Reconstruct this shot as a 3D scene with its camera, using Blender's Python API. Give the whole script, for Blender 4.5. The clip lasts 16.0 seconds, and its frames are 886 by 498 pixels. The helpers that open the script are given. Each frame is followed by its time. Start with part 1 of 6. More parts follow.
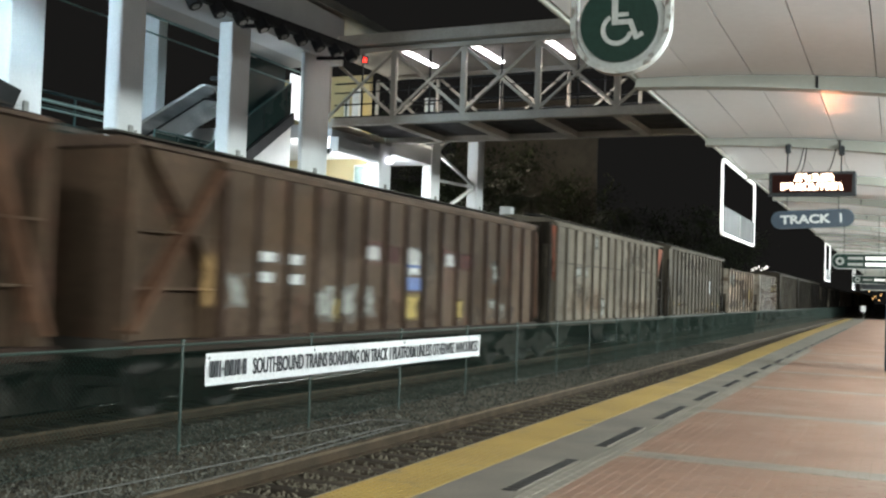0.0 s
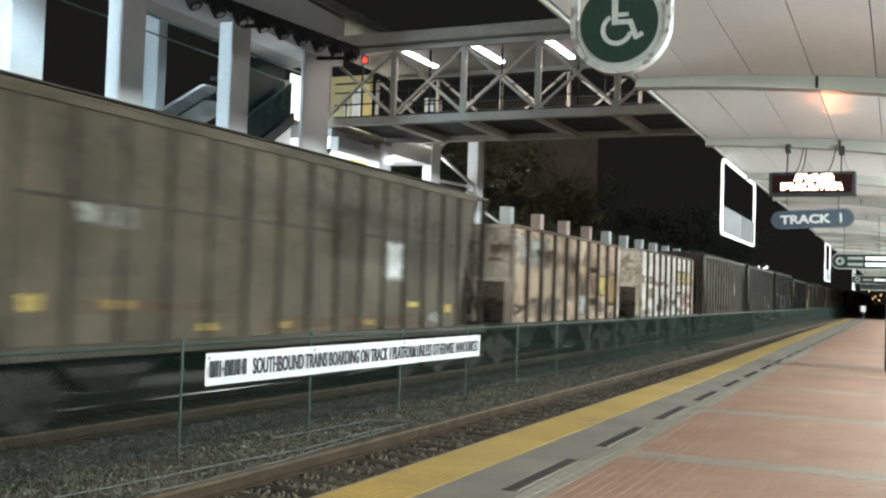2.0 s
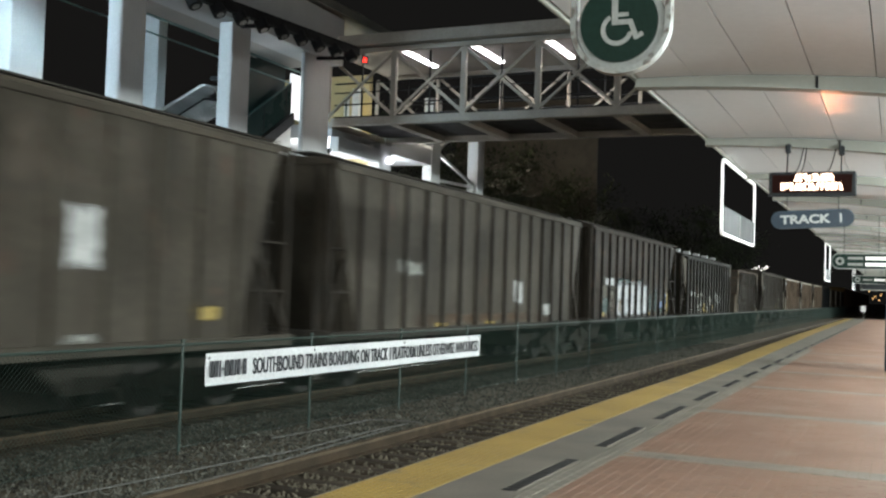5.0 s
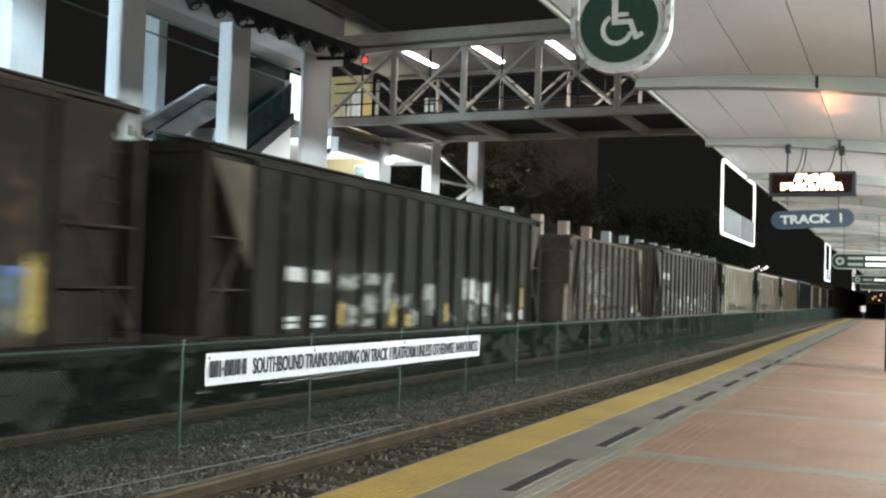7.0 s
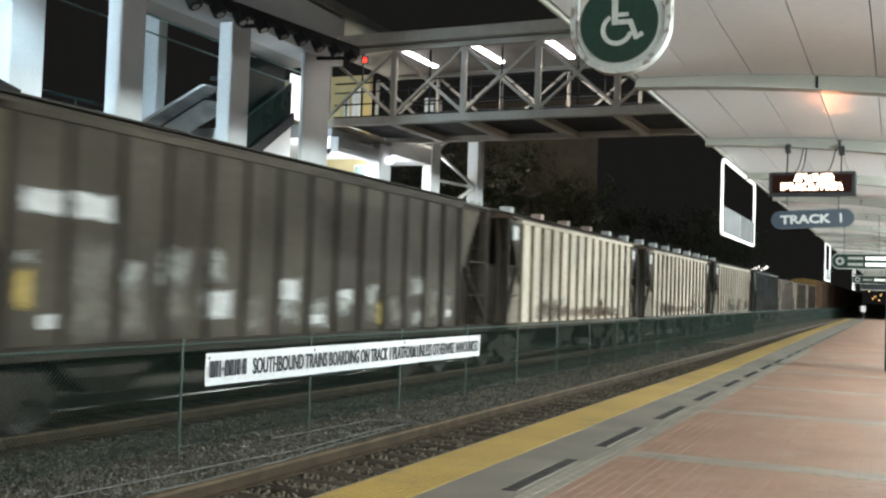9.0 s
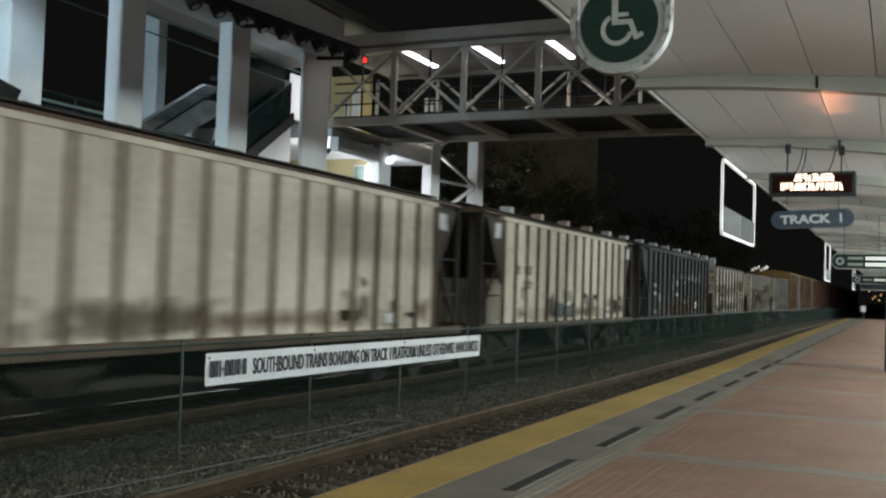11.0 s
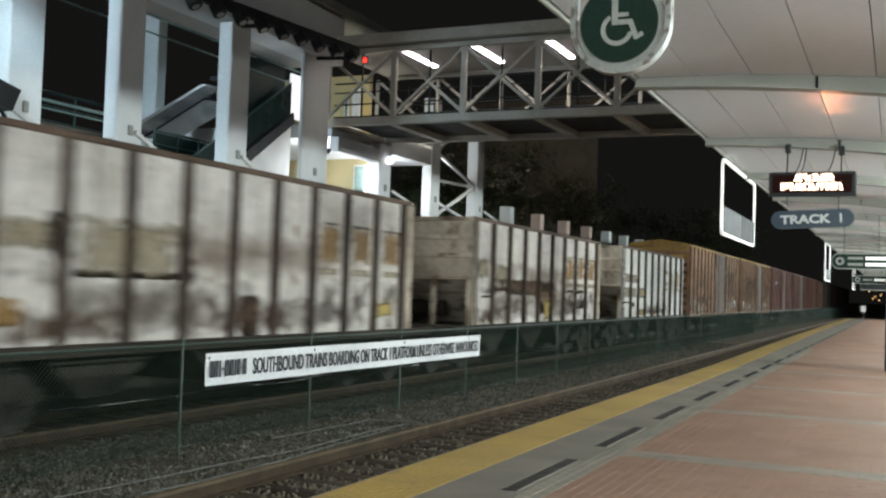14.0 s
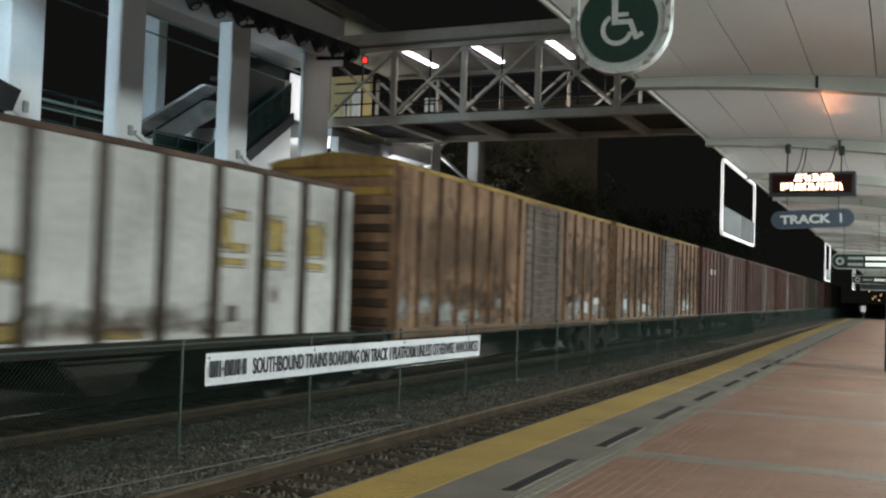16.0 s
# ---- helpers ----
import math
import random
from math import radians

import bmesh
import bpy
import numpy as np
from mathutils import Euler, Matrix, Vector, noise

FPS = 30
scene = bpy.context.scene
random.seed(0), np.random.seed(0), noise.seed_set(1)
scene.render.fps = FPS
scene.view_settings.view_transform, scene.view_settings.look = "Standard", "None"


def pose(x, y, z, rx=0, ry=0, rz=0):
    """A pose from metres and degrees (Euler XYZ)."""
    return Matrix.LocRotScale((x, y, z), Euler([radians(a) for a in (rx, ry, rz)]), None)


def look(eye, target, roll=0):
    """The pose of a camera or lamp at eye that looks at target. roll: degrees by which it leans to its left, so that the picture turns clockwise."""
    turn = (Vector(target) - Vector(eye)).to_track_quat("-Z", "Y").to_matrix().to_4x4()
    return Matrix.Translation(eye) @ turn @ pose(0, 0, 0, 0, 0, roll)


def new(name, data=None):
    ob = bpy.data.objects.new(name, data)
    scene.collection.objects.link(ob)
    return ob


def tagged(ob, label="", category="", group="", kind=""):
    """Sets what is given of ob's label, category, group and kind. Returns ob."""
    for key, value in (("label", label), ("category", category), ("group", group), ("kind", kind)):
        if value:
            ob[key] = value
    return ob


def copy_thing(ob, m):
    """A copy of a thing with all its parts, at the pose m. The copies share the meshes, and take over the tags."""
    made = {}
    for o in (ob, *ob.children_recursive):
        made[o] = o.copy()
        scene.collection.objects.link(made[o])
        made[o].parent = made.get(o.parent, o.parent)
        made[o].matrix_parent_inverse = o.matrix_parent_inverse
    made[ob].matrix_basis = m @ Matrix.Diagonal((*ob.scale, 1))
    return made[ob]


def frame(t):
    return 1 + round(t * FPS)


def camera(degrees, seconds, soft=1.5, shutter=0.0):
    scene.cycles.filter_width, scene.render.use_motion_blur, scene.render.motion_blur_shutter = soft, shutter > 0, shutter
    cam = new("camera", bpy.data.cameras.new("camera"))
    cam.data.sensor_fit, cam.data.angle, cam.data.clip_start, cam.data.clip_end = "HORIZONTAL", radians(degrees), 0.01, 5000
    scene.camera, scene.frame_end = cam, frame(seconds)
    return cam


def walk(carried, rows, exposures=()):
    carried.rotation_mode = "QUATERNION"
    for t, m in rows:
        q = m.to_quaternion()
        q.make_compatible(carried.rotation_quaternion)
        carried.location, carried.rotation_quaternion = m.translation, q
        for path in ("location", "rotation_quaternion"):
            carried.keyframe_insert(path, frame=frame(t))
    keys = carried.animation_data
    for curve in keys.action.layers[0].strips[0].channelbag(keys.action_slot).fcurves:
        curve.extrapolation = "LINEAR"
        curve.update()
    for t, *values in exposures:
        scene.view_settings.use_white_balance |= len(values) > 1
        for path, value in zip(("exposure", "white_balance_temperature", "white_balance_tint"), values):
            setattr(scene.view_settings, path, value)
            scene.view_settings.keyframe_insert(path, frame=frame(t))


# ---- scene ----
# ---- camera: a tripod on the platform, standing still ----
cam = camera(47.07, 16.0, soft=2.3, shutter=0.5)
EYE = Vector((0.0, 0.0, 1.6075))
YAW, PITCH = radians(24.179), radians(2.234)
AIM = EYE + Vector((-math.sin(YAW) * math.cos(PITCH), math.cos(YAW) * math.cos(PITCH), math.sin(PITCH)))
walk(cam, [(0.0, look(EYE, AIM, 1.9)), (16.0, look(EYE, AIM, 1.9))], [
    (0.0, -0.42), (1.0, -0.34), (2.0, -0.26), (2.5, -0.36), (3.0, -0.52), (3.5, -0.72), (4.2, -0.74), (6.3, -0.40), (9.2, -0.38), (11.3, -1.5), (12.0, -1.5), (12.5, -0.95),
    (13.0, -0.62), (13.5, -0.58), (14.0, -0.87), (14.5, -1.0), (15.0, -1.08), (15.5, -1.15), (16.0, -1.22)])

# ---- plan, in metres: x across the tracks, y along them, z = 0 on the platform ----
RAIL_Z = -0.42          # top of rail
BED_Z = -0.56           # top of ballast
NEAR_TRACK, FAR_TRACK = -5.62, -10.9
EDGE_X = -4.0           # platform edge
FENCE_X = -8.15
EAVE_X, EAVE_Z = -2.72, 4.05
BAY = 4.57              # canopy bay and paving bay
COL_X = -17.0           # front of the station house columns
BRIDGE_Y0, BRIDGE_Y1, BRIDGE_Z0, BRIDGE_Z1 = 29.0, 33.0, 7.06, 9.36


def run(t):
    """Metres the train has run since the start; it slows a little."""
    return 19.0309 * t - 0.0583735 * t * t - 0.00188382 * t ** 3


# ---- night sky and the large lights ----
world = bpy.data.worlds.new("night")
scene.world = world
world.use_nodes = True
world.node_tree.nodes["Background"].inputs[0].default_value = (1.0, 0.97, 0.92, 1)
world.node_tree.nodes["Background"].inputs[1].default_value = 0.0125


def area(name, m, sx, sy, watts, colour=(1, 1, 1), spread=180):
    d = bpy.data.lights.new(name, "AREA")
    d.shape, d.size, d.size_y, d.energy, d.color = "RECTANGLE", sx, sy, watts, colour
    d.spread = radians(spread)
    ob = new(name, d)
    ob.matrix_world = m
    return ob


def bulb(name, x, y, z, watts, colour=(1, 1, 1), size=0.08):
    d = bpy.data.lights.new(name, "POINT")
    d.energy, d.color, d.shadow_soft_size = watts, colour, size
    ob = new(name, d)
    ob.location = (x, y, z)
    return ob


PALE, COOL = (0.89, 1.0, 0.99), (0.64, 0.86, 1.0)
# unseen platform lamps: a strip down under mid canopy, a row out to the tracks
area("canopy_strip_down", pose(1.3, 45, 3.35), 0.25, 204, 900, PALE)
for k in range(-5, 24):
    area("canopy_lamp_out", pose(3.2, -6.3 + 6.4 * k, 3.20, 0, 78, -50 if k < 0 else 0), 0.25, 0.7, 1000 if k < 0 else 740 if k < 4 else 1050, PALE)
# floating strip, added only to light the canopy's underside evenly
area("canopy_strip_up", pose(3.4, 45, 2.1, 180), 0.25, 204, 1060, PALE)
area("display_light", look((-1.0, 15.25, 3.38), (-0.86, 13.2, 3.84)), 0.35, 0.1, 0.75, (1.0, 0.30, 0.14), 17)
# station house across the tracks: unseen lamps set to brighten its columns and walls
area("house_lamps", look((-20.6, -2.0, 8.0), (-19.2, 24, 6.5)), 1.6, 1.6, 400, COOL, 40)
area("column_lamp", look((-14.2, 13.6, 8.6), (-17.0, 15.95, 6.4)), 0.4, 0.4, 12, COOL, 30)
area("upper_hall_lamp", pose(-19.7, 25.6, 8.78), 0.5, 3.5, 60, COOL)
bulb("stair_lamp", -17.9, 26.3, 7.4, 18, COOL)
bulb("landing_lamp", -18.25, 30.4, 5.6, 430, (0.95, 0.97, 1.0))
bulb("landing_lamp", -18.3, 34.2, 5.6, 430, (0.90, 0.95, 1.0))
# made-up high lamp: lifts the upper columns, bridge front and car ends
bulb("yard_lamp", -1.0, -12.0, 14.0, 12000, (0.95, 1.0, 1.0), 1.2)
# unseen bulb tucked behind a landing column to brighten the next one
bulb("landing_lamp", -17.75, 38.1, 6.6, 120, (0.92, 0.97, 1.0), 0.05)
# hidden bulbs added to lift the trees off the dark sky
bulb("street_lamp", -20.0, 40.0, 12.1, 160, (0.95, 1.0, 0.85), 0.3)
bulb("street_lamp", -33.0, 84.0, 17.0, 3000, (1.0, 0.9, 0.7), 0.3)
area("lobby_lamp", pose(-19.0, 35.5, 7.2), 4.0, 3.0, 420, (1.0, 0.93, 0.75))
area("bridge_lamps", pose(-11.0, 31, 9.2), 12, 0.6, 560, (1.0, 0.92, 0.80))
for y in (18.2, 25.2, 31.6, 43.5, 53.5, 70.0):
    bulb("far_platform_lamp", -18.0, y, 1.0, 40, (1.0, 0.97, 0.92), 0.06)


# ---- materials ----
def mat(name, a, b=None, rough=0.7, metal=0.0, size=1.0, stretch=(1, 1, 1), fine=30.0, bump=0.15, glow=0.0, spots=None, amount=0.5, by_object=0.0, spec=0.5, streak=None, grit=0.35, by_stone=0.0):
    """Two tones mixed by broad noise, a fine grain and relief; spots: a third tone in patches (rust, stains)."""
    m = bpy.data.materials.new(name)
    m.use_nodes = True
    nt = m.node_tree
    bs = nt.nodes["Principled BSDF"]
    bs.inputs["Roughness"].default_value, bs.inputs["Metallic"].default_value = rough, metal
    bs.inputs["Specular IOR Level"].default_value = spec
    b = b or tuple(c * 0.75 for c in a)
    tc = nt.nodes.new("ShaderNodeTexCoord")
    mp = nt.nodes.new("ShaderNodeMapping")
    mp.inputs["Scale"].default_value = stretch
    nt.links.new(tc.outputs["Object"], mp.inputs["Vector"])

    def noise_tex(scale, detail=5.0):
        n = nt.nodes.new("ShaderNodeTexNoise")
        n.inputs["Scale"].default_value, n.inputs["Detail"].default_value = scale, detail
        nt.links.new(mp.outputs[0], n.inputs["Vector"])
        return n

    def ramp(sock, lo, hi):
        r = nt.nodes.new("ShaderNodeMapRange")
        r.inputs["From Min"].default_value, r.inputs["From Max"].default_value = lo, hi
        nt.links.new(sock, r.inputs["Value"])
        return r.outputs["Result"]

    def mix(fac, c1, c2, kind="MIX"):
        x = nt.nodes.new("ShaderNodeMix")
        x.data_type, x.blend_type = "RGBA", kind
        for sock, v in ((x.inputs[0], fac), (x.inputs[6], c1), (x.inputs[7], c2)):
            if isinstance(v, bpy.types.NodeSocket):
                nt.links.new(v, sock)
            elif isinstance(v, tuple):
                sock.default_value = (*v, 1)
            else:
                sock.default_value = v
        return x.outputs[2]

    broad, grain = noise_tex(size), noise_tex(fine, 3.0)
    col = mix(ramp(broad.outputs["Fac"], 0.35, 0.65), a, b)
    if spots:
        sp = noise_tex(size * 2.7, 8.0)
        col = mix(ramp(sp.outputs["Fac"], 0.72 - amount * 0.4, 0.80 - amount * 0.3), col, spots)
    if streak:
        # grime that has run down the side, and a shift of the pattern from object to object
        oi = nt.nodes.new("ShaderNodeObjectInfo")
        sh = nt.nodes.new("ShaderNodeVectorMath")
        sh.operation = "MULTIPLY_ADD"
        sh.inputs[0].default_value = (3.0, 41.0, 17.0)
        nt.links.new(oi.outputs["Random"], sh.inputs[1])
        nt.links.new(tc.outputs["Object"], sh.inputs[2])
        nt.links.new(sh.outputs[0], mp.inputs["Vector"])
        ms = nt.nodes.new("ShaderNodeMapping")
        ms.inputs["Scale"].default_value = (1.0, 4.5, 0.30)
        nt.links.new(sh.outputs[0], ms.inputs["Vector"])
        run_off = nt.nodes.new("ShaderNodeTexNoise")
        run_off.inputs["Scale"].default_value, run_off.inputs["Detail"].default_value = 1.6, 7.0
        nt.links.new(ms.outputs[0], run_off.inputs["Vector"])
        col = mix(ramp(run_off.outputs["Fac"], 0.80 - streak[1] * 0.45, 1.02 - streak[1] * 0.35), col, streak[0])
    col = mix(ramp(grain.outputs["Fac"], 0.2, 0.8), mix(grit, col, (0, 0, 0)), col)
    if by_object:
        oi = nt.nodes.new("ShaderNodeObjectInfo")
        col = mix(ramp(oi.outputs["Random"], 0.0, 1.0), mix(by_object, col, (0, 0, 0)), col)
    if by_stone:
        gi = nt.nodes.new("ShaderNodeNewGeometry")
        col = mix(ramp(gi.outputs["Random Per Island"], 0.0, 1.0), mix(by_stone, col, (0, 0, 0)), col)
    nt.links.new(col, bs.inputs["Base Color"])
    rr = nt.nodes.new("ShaderNodeMapRange")
    rr.inputs["To Min"].default_value, rr.inputs["To Max"].default_value = max(rough - 0.12, 0.025), min(rough + 0.12, 1)
    nt.links.new(broad.outputs["Fac"], rr.inputs["Value"])
    nt.links.new(rr.outputs["Result"], bs.inputs["Roughness"])
    if bump:
        bm_ = nt.nodes.new("ShaderNodeBump")
        bm_.inputs["Strength"].default_value, bm_.inputs["Distance"].default_value = bump, 0.02
        nt.links.new(grain.outputs["Fac"], bm_.inputs["Height"])
        nt.links.new(bm_.outputs[0], bs.inputs["Normal"])
    if glow:
        bs.inputs["Emission Color"].default_value = (*a, 1)
        bs.inputs["Emission Strength"].default_value = glow
    return m


def glass(name, tint, rough=0.03):
    m = bpy.data.materials.new(name)
    m.use_nodes = True
    nt = m.node_tree
    t, g, mx = nt.nodes.new("ShaderNodeBsdfTransparent"), nt.nodes.new("ShaderNodeBsdfGlossy"), nt.nodes.new("ShaderNodeMixShader")
    t.inputs[0].default_value, g.inputs["Roughness"].default_value = (*tint, 1), rough
    mx.inputs[0].default_value = 0.08
    nt.links.new(t.outputs[0], mx.inputs[1]), nt.links.new(g.outputs[0], mx.inputs[2])
    nt.links.new(mx.outputs[0], nt.nodes["Material Output"].inputs["Surface"])
    return m


CONCRETE = mat("concrete", (0.18, 0.155, 0.122), (0.135, 0.117, 0.094), 0.65, size=0.9, fine=45, spots=(0.11, 0.105, 0.095), amount=0.25)
COLUMN = mat("painted_concrete", (0.74, 0.76, 0.76), (0.65, 0.67, 0.67), 0.7, size=0.7, fine=25, bump=0.05, grit=0.2)
SALMON = mat("salmon_painted_concrete", (0.62, 0.47, 0.40), (0.52, 0.39, 0.33), 0.7, size=0.9, fine=25, bump=0.05, grit=0.2)
SOFFIT = mat("plaster_soffit", (0.56, 0.54, 0.50), (0.48, 0.46, 0.43), 0.8, size=0.6, bump=0.05)
PAVER = mat("clay_paver", (0.26, 0.135, 0.083), (0.205, 0.108, 0.07), 0.52, size=0.8, fine=60, bump=0.12, spots=(0.27, 0.17, 0.115), amount=0.4, by_object=0.18)
PAVER_FIELD = mat("clay_paver_field", (0.24, 0.126, 0.078), (0.19, 0.10, 0.065), 0.52, size=0.8, fine=60, bump=0.12, spots=(0.25, 0.16, 0.11), amount=0.4)
GREY_PAVER = mat("grey_paver", (0.215, 0.195, 0.152), (0.165, 0.15, 0.12), 0.45, size=1.5, fine=50, bump=0.12, spots=(0.12, 0.115, 0.10), amount=0.3)
JOINT = mat("sand_joint", (0.31, 0.235, 0.175), (0.25, 0.19, 0.145), 0.9, size=2)
YELLOW = mat("yellow_tactile", (0.37, 0.24, 0.055), (0.30, 0.195, 0.05), 0.6, size=0.8, fine=30, spots=(0.22, 0.16, 0.07), amount=0.3)
GRILLE = mat("drain_iron", (0.045, 0.045, 0.045), (0.03, 0.03, 0.03), 0.55, metal=0.6)
BALLAST = mat("ballast_stone", (0.20, 0.195, 0.16), (0.10, 0.097, 0.08), 0.9, size=2.2, fine=40, bump=0.3, spots=(0.06, 0.055, 0.044), amount=0.5, spec=0.15, by_stone=0.75)
DIRT = mat("track_dirt", (0.15, 0.13, 0.095), (0.09, 0.078, 0.058), 0.95, size=1.5, fine=25, bump=0.5, spec=0.1)
TIE = mat("creosoted_tie", (0.085, 0.066, 0.047), (0.05, 0.04, 0.03), 0.85, size=2, stretch=(0.4, 3, 3), by_object=0.4, spec=0.1)
RAIL_RUST = mat("rail_rust", (0.062, 0.042, 0.026), (0.040, 0.030, 0.020), 0.8, size=3, spec=0.1)
RAIL_TOP = mat("rail_head", (0.12, 0.088, 0.056), (0.085, 0.063, 0.042), 0.7, size=3, spec=0.12)
RAIL_BRIGHT = mat("polished_rail", (0.62, 0.61, 0.58), (0.5, 0.49, 0.46), 0.15, metal=1.0, size=2, bump=0.0)
FENCE_GREEN = mat("green_vinyl", (0.030, 0.052, 0.040), (0.023, 0.041, 0.032), 0.45, size=4, bump=0.05)
WHITE_SIGN = mat("white_banner", (0.80, 0.80, 0.80), (0.72, 0.72, 0.73), 0.5, size=1.6, bump=0.03)
INK = mat("black_ink", (0.03, 0.03, 0.035), (0.02, 0.02, 0.025), 0.6)
CANOPY = mat("white_canopy_panel", (0.70, 0.72, 0.735), (0.665, 0.685, 0.70), 0.6, size=0.5, fine=12, bump=0.02, grit=0.08)
BEAM = mat("grey_painted_steel", (0.27, 0.27, 0.235), (0.225, 0.222, 0.195), 0.5, size=1.2, bump=0.02, grit=0.1)
TRUSS = mat("truss_paint", (0.50, 0.47, 0.41), (0.41, 0.39, 0.34), 0.55, size=1.5, bump=0.08)
PANEL_GREY = mat("frosted_panel", (0.032, 0.034, 0.038), (0.022, 0.023, 0.026), 0.7, size=2, bump=0.02)
PIPE = mat("dusty_conduit", (0.14, 0.135, 0.12), (0.10, 0.097, 0.088), 0.7, size=3)
DARK = mat("dark_metal", (0.024, 0.025, 0.027), (0.016, 0.017, 0.018), 0.6, size=2, spec=0.2)
TEAL = mat("teal_rail", (0.035, 0.085, 0.078), (0.025, 0.065, 0.06), 0.45, size=2)
STEEL = mat("brushed_steel", (0.55, 0.55, 0.54), (0.45, 0.45, 0.45), 0.32, metal=0.9, size=3, stretch=(1, 0.1, 4))
YELLOW_WALL = mat("pale_yellow_plaster", (0.66, 0.55, 0.30), (0.6, 0.5, 0.27), 0.8, size=0.6)
WHITE_PAINT = mat("white_paint", (0.8, 0.8, 0.78), (0.72, 0.72, 0.7), 0.5, size=1.5, bump=0.05)
SIGN_GREEN = mat("sign_dark_green", (0.012, 0.031, 0.023), (0.010, 0.026, 0.019), 0.45, size=2, bump=0.02, spec=0.15)
SIGN_GREY = mat("sign_pale_grey", (0.36, 0.37, 0.35), (0.28, 0.28, 0.26), 0.5, size=3, bump=0.02)
SIGN_LETTER = mat("sign_letter_grey", (0.50, 0.51, 0.49), (0.44, 0.45, 0.43), 0.5, size=3, bump=0.02)
RING_GREY = mat("chipped_grey_paint", (0.36, 0.37, 0.35), (0.28, 0.28, 0.26), 0.5, size=5, spots=(0.09, 0.065, 0.05), amount=0.45)
SIGN_BLUE = mat("sign_blue", (0.010, 0.027, 0.047), (0.008, 0.022, 0.039), 0.4, size=3, bump=0.02)
TUBE_GLOW = mat("fluorescent_tube", (1.0, 0.95, 1.0), (1.0, 0.95, 1.0), 0.5, glow=14, bump=0)
FRAME_GLOW = mat("lit_sign_edge", (1.0, 0.98, 0.95), (1.0, 0.98, 0.95), 0.5, glow=1.0, bump=0)
LED = mat("orange_led", (1.0, 0.68, 0.50), (1.0, 0.68, 0.50), 0.5, glow=9.0, bump=0)
# dark display face; the lettering's orange scatter is added as faint emission
LED_PANEL = mat("panel_text_glow", (0.012, 0.004, 0.003), (0.010, 0.003, 0.002), 0.8, spec=0.05, glow=0.6, bump=0)
RED_GLOW = mat("red_signal", (1.0, 0.03, 0.02), (1.0, 0.03, 0.02), 0.5, glow=7, bump=0)
GREEN_GLOW = mat("green_signal", (0.02, 0.8, 0.25), (0.02, 0.8, 0.25), 0.5, glow=1.5, bump=0)
GLOBE_GLOW = mat("globe_lamp", (0.92, 0.90, 1.0), (0.92, 0.90, 1.0), 0.5, glow=6, bump=0)
TOWN_GLOW = mat("distant_lamp", (1.0, 0.95, 0.88), (1.0, 0.95, 0.88), 0.5, glow=4, bump=0)
AMBER_GLOW = mat("distant_amber_lamp", (1.0, 0.55, 0.2), (1.0, 0.55, 0.2), 0.5, glow=3, bump=0)
SATIN = mat("satin_panel", (0.30, 0.31, 0.31), (0.15, 0.16, 0.16), 0.35, metal=0.4, size=1.3, stretch=(1, 0.4, 2.5), bump=0.03)
ESCALATOR = mat("dull_escalator_side", (0.34, 0.35, 0.34), (0.27, 0.28, 0.27), 0.5, size=1.2, stretch=(1, 1, 0.4), bump=0.04)
LIT_WINDOW = mat("lit_window", (0.95, 0.97, 1.0), (0.95, 0.97, 1.0), 0.5, glow=1.6, bump=0)
DARK_GLASS = mat("dark_teal_glass", (0.018, 0.040, 0.036), (0.013, 0.030, 0.027), 0.3, size=0.8, bump=0.02, spec=0.1)
TEAL_STEEL = mat("pale_teal_rail", (0.24, 0.36, 0.34), (0.18, 0.29, 0.28), 0.45, size=2)
PANE = glass("clear_pane", (0.75, 0.82, 0.80))
BARK = mat("palm_bark", (0.10, 0.085, 0.07), (0.07, 0.06, 0.05), 0.9, size=3)
LEAF = mat("dark_foliage", (0.10, 0.12, 0.06), (0.06, 0.078, 0.04), 0.6, size=1.0)
GROUND = mat("dark_ground", (0.055, 0.055, 0.05), (0.04, 0.042, 0.036), 0.95, size=0.4, fine=6, bump=0.4)
UNDER = mat("undergear_grime", (0.060, 0.053, 0.044), (0.042, 0.037, 0.031), 0.85, size=2, spec=0.1)
WHEEL = mat("wheel_steel", (0.05, 0.04, 0.034), (0.03, 0.026, 0.022), 0.7, metal=0.3, size=4)


# ---- mesh helpers ----
def bm_box(bm, x0, x1, y0, y1, z0, z1, bevel=0.0):
    r = bmesh.ops.create_cube(bm, size=1.0)
    for v in r["verts"]:
        v.co = Vector(((x0 + x1) / 2 + v.co.x * (x1 - x0), (y0 + y1) / 2 + v.co.y * (y1 - y0), (z0 + z1) / 2 + v.co.z * (z1 - z0)))
    if bevel:
        es = list({e for v in r["verts"] for e in v.link_edges})
        bmesh.ops.bevel(bm, geom=es, offset=bevel, segments=1, affect="EDGES")
    return bm


def bm_bar(bm, p, q, w, h=None, sides=4):
    """A bar or tube from p to q."""
    p, q = Vector(p), Vector(q)
    d = q - p
    m = Matrix.Translation((p + q) / 2) @ d.to_track_quat("Z", "Y").to_matrix().to_4x4()
    if sides == 4:
        r = bmesh.ops.create_cube(bm, size=1.0)
        s = Matrix.Diagonal((w, h or w, d.length, 1))
    else:
        r = bmesh.ops.create_cone(bm, segments=sides, radius1=w / 2, radius2=w / 2, depth=d.length, cap_ends=True)
        s = Matrix.Identity(4)
    for v in r["verts"]:
        v.co = m @ s @ v.co
    return bm


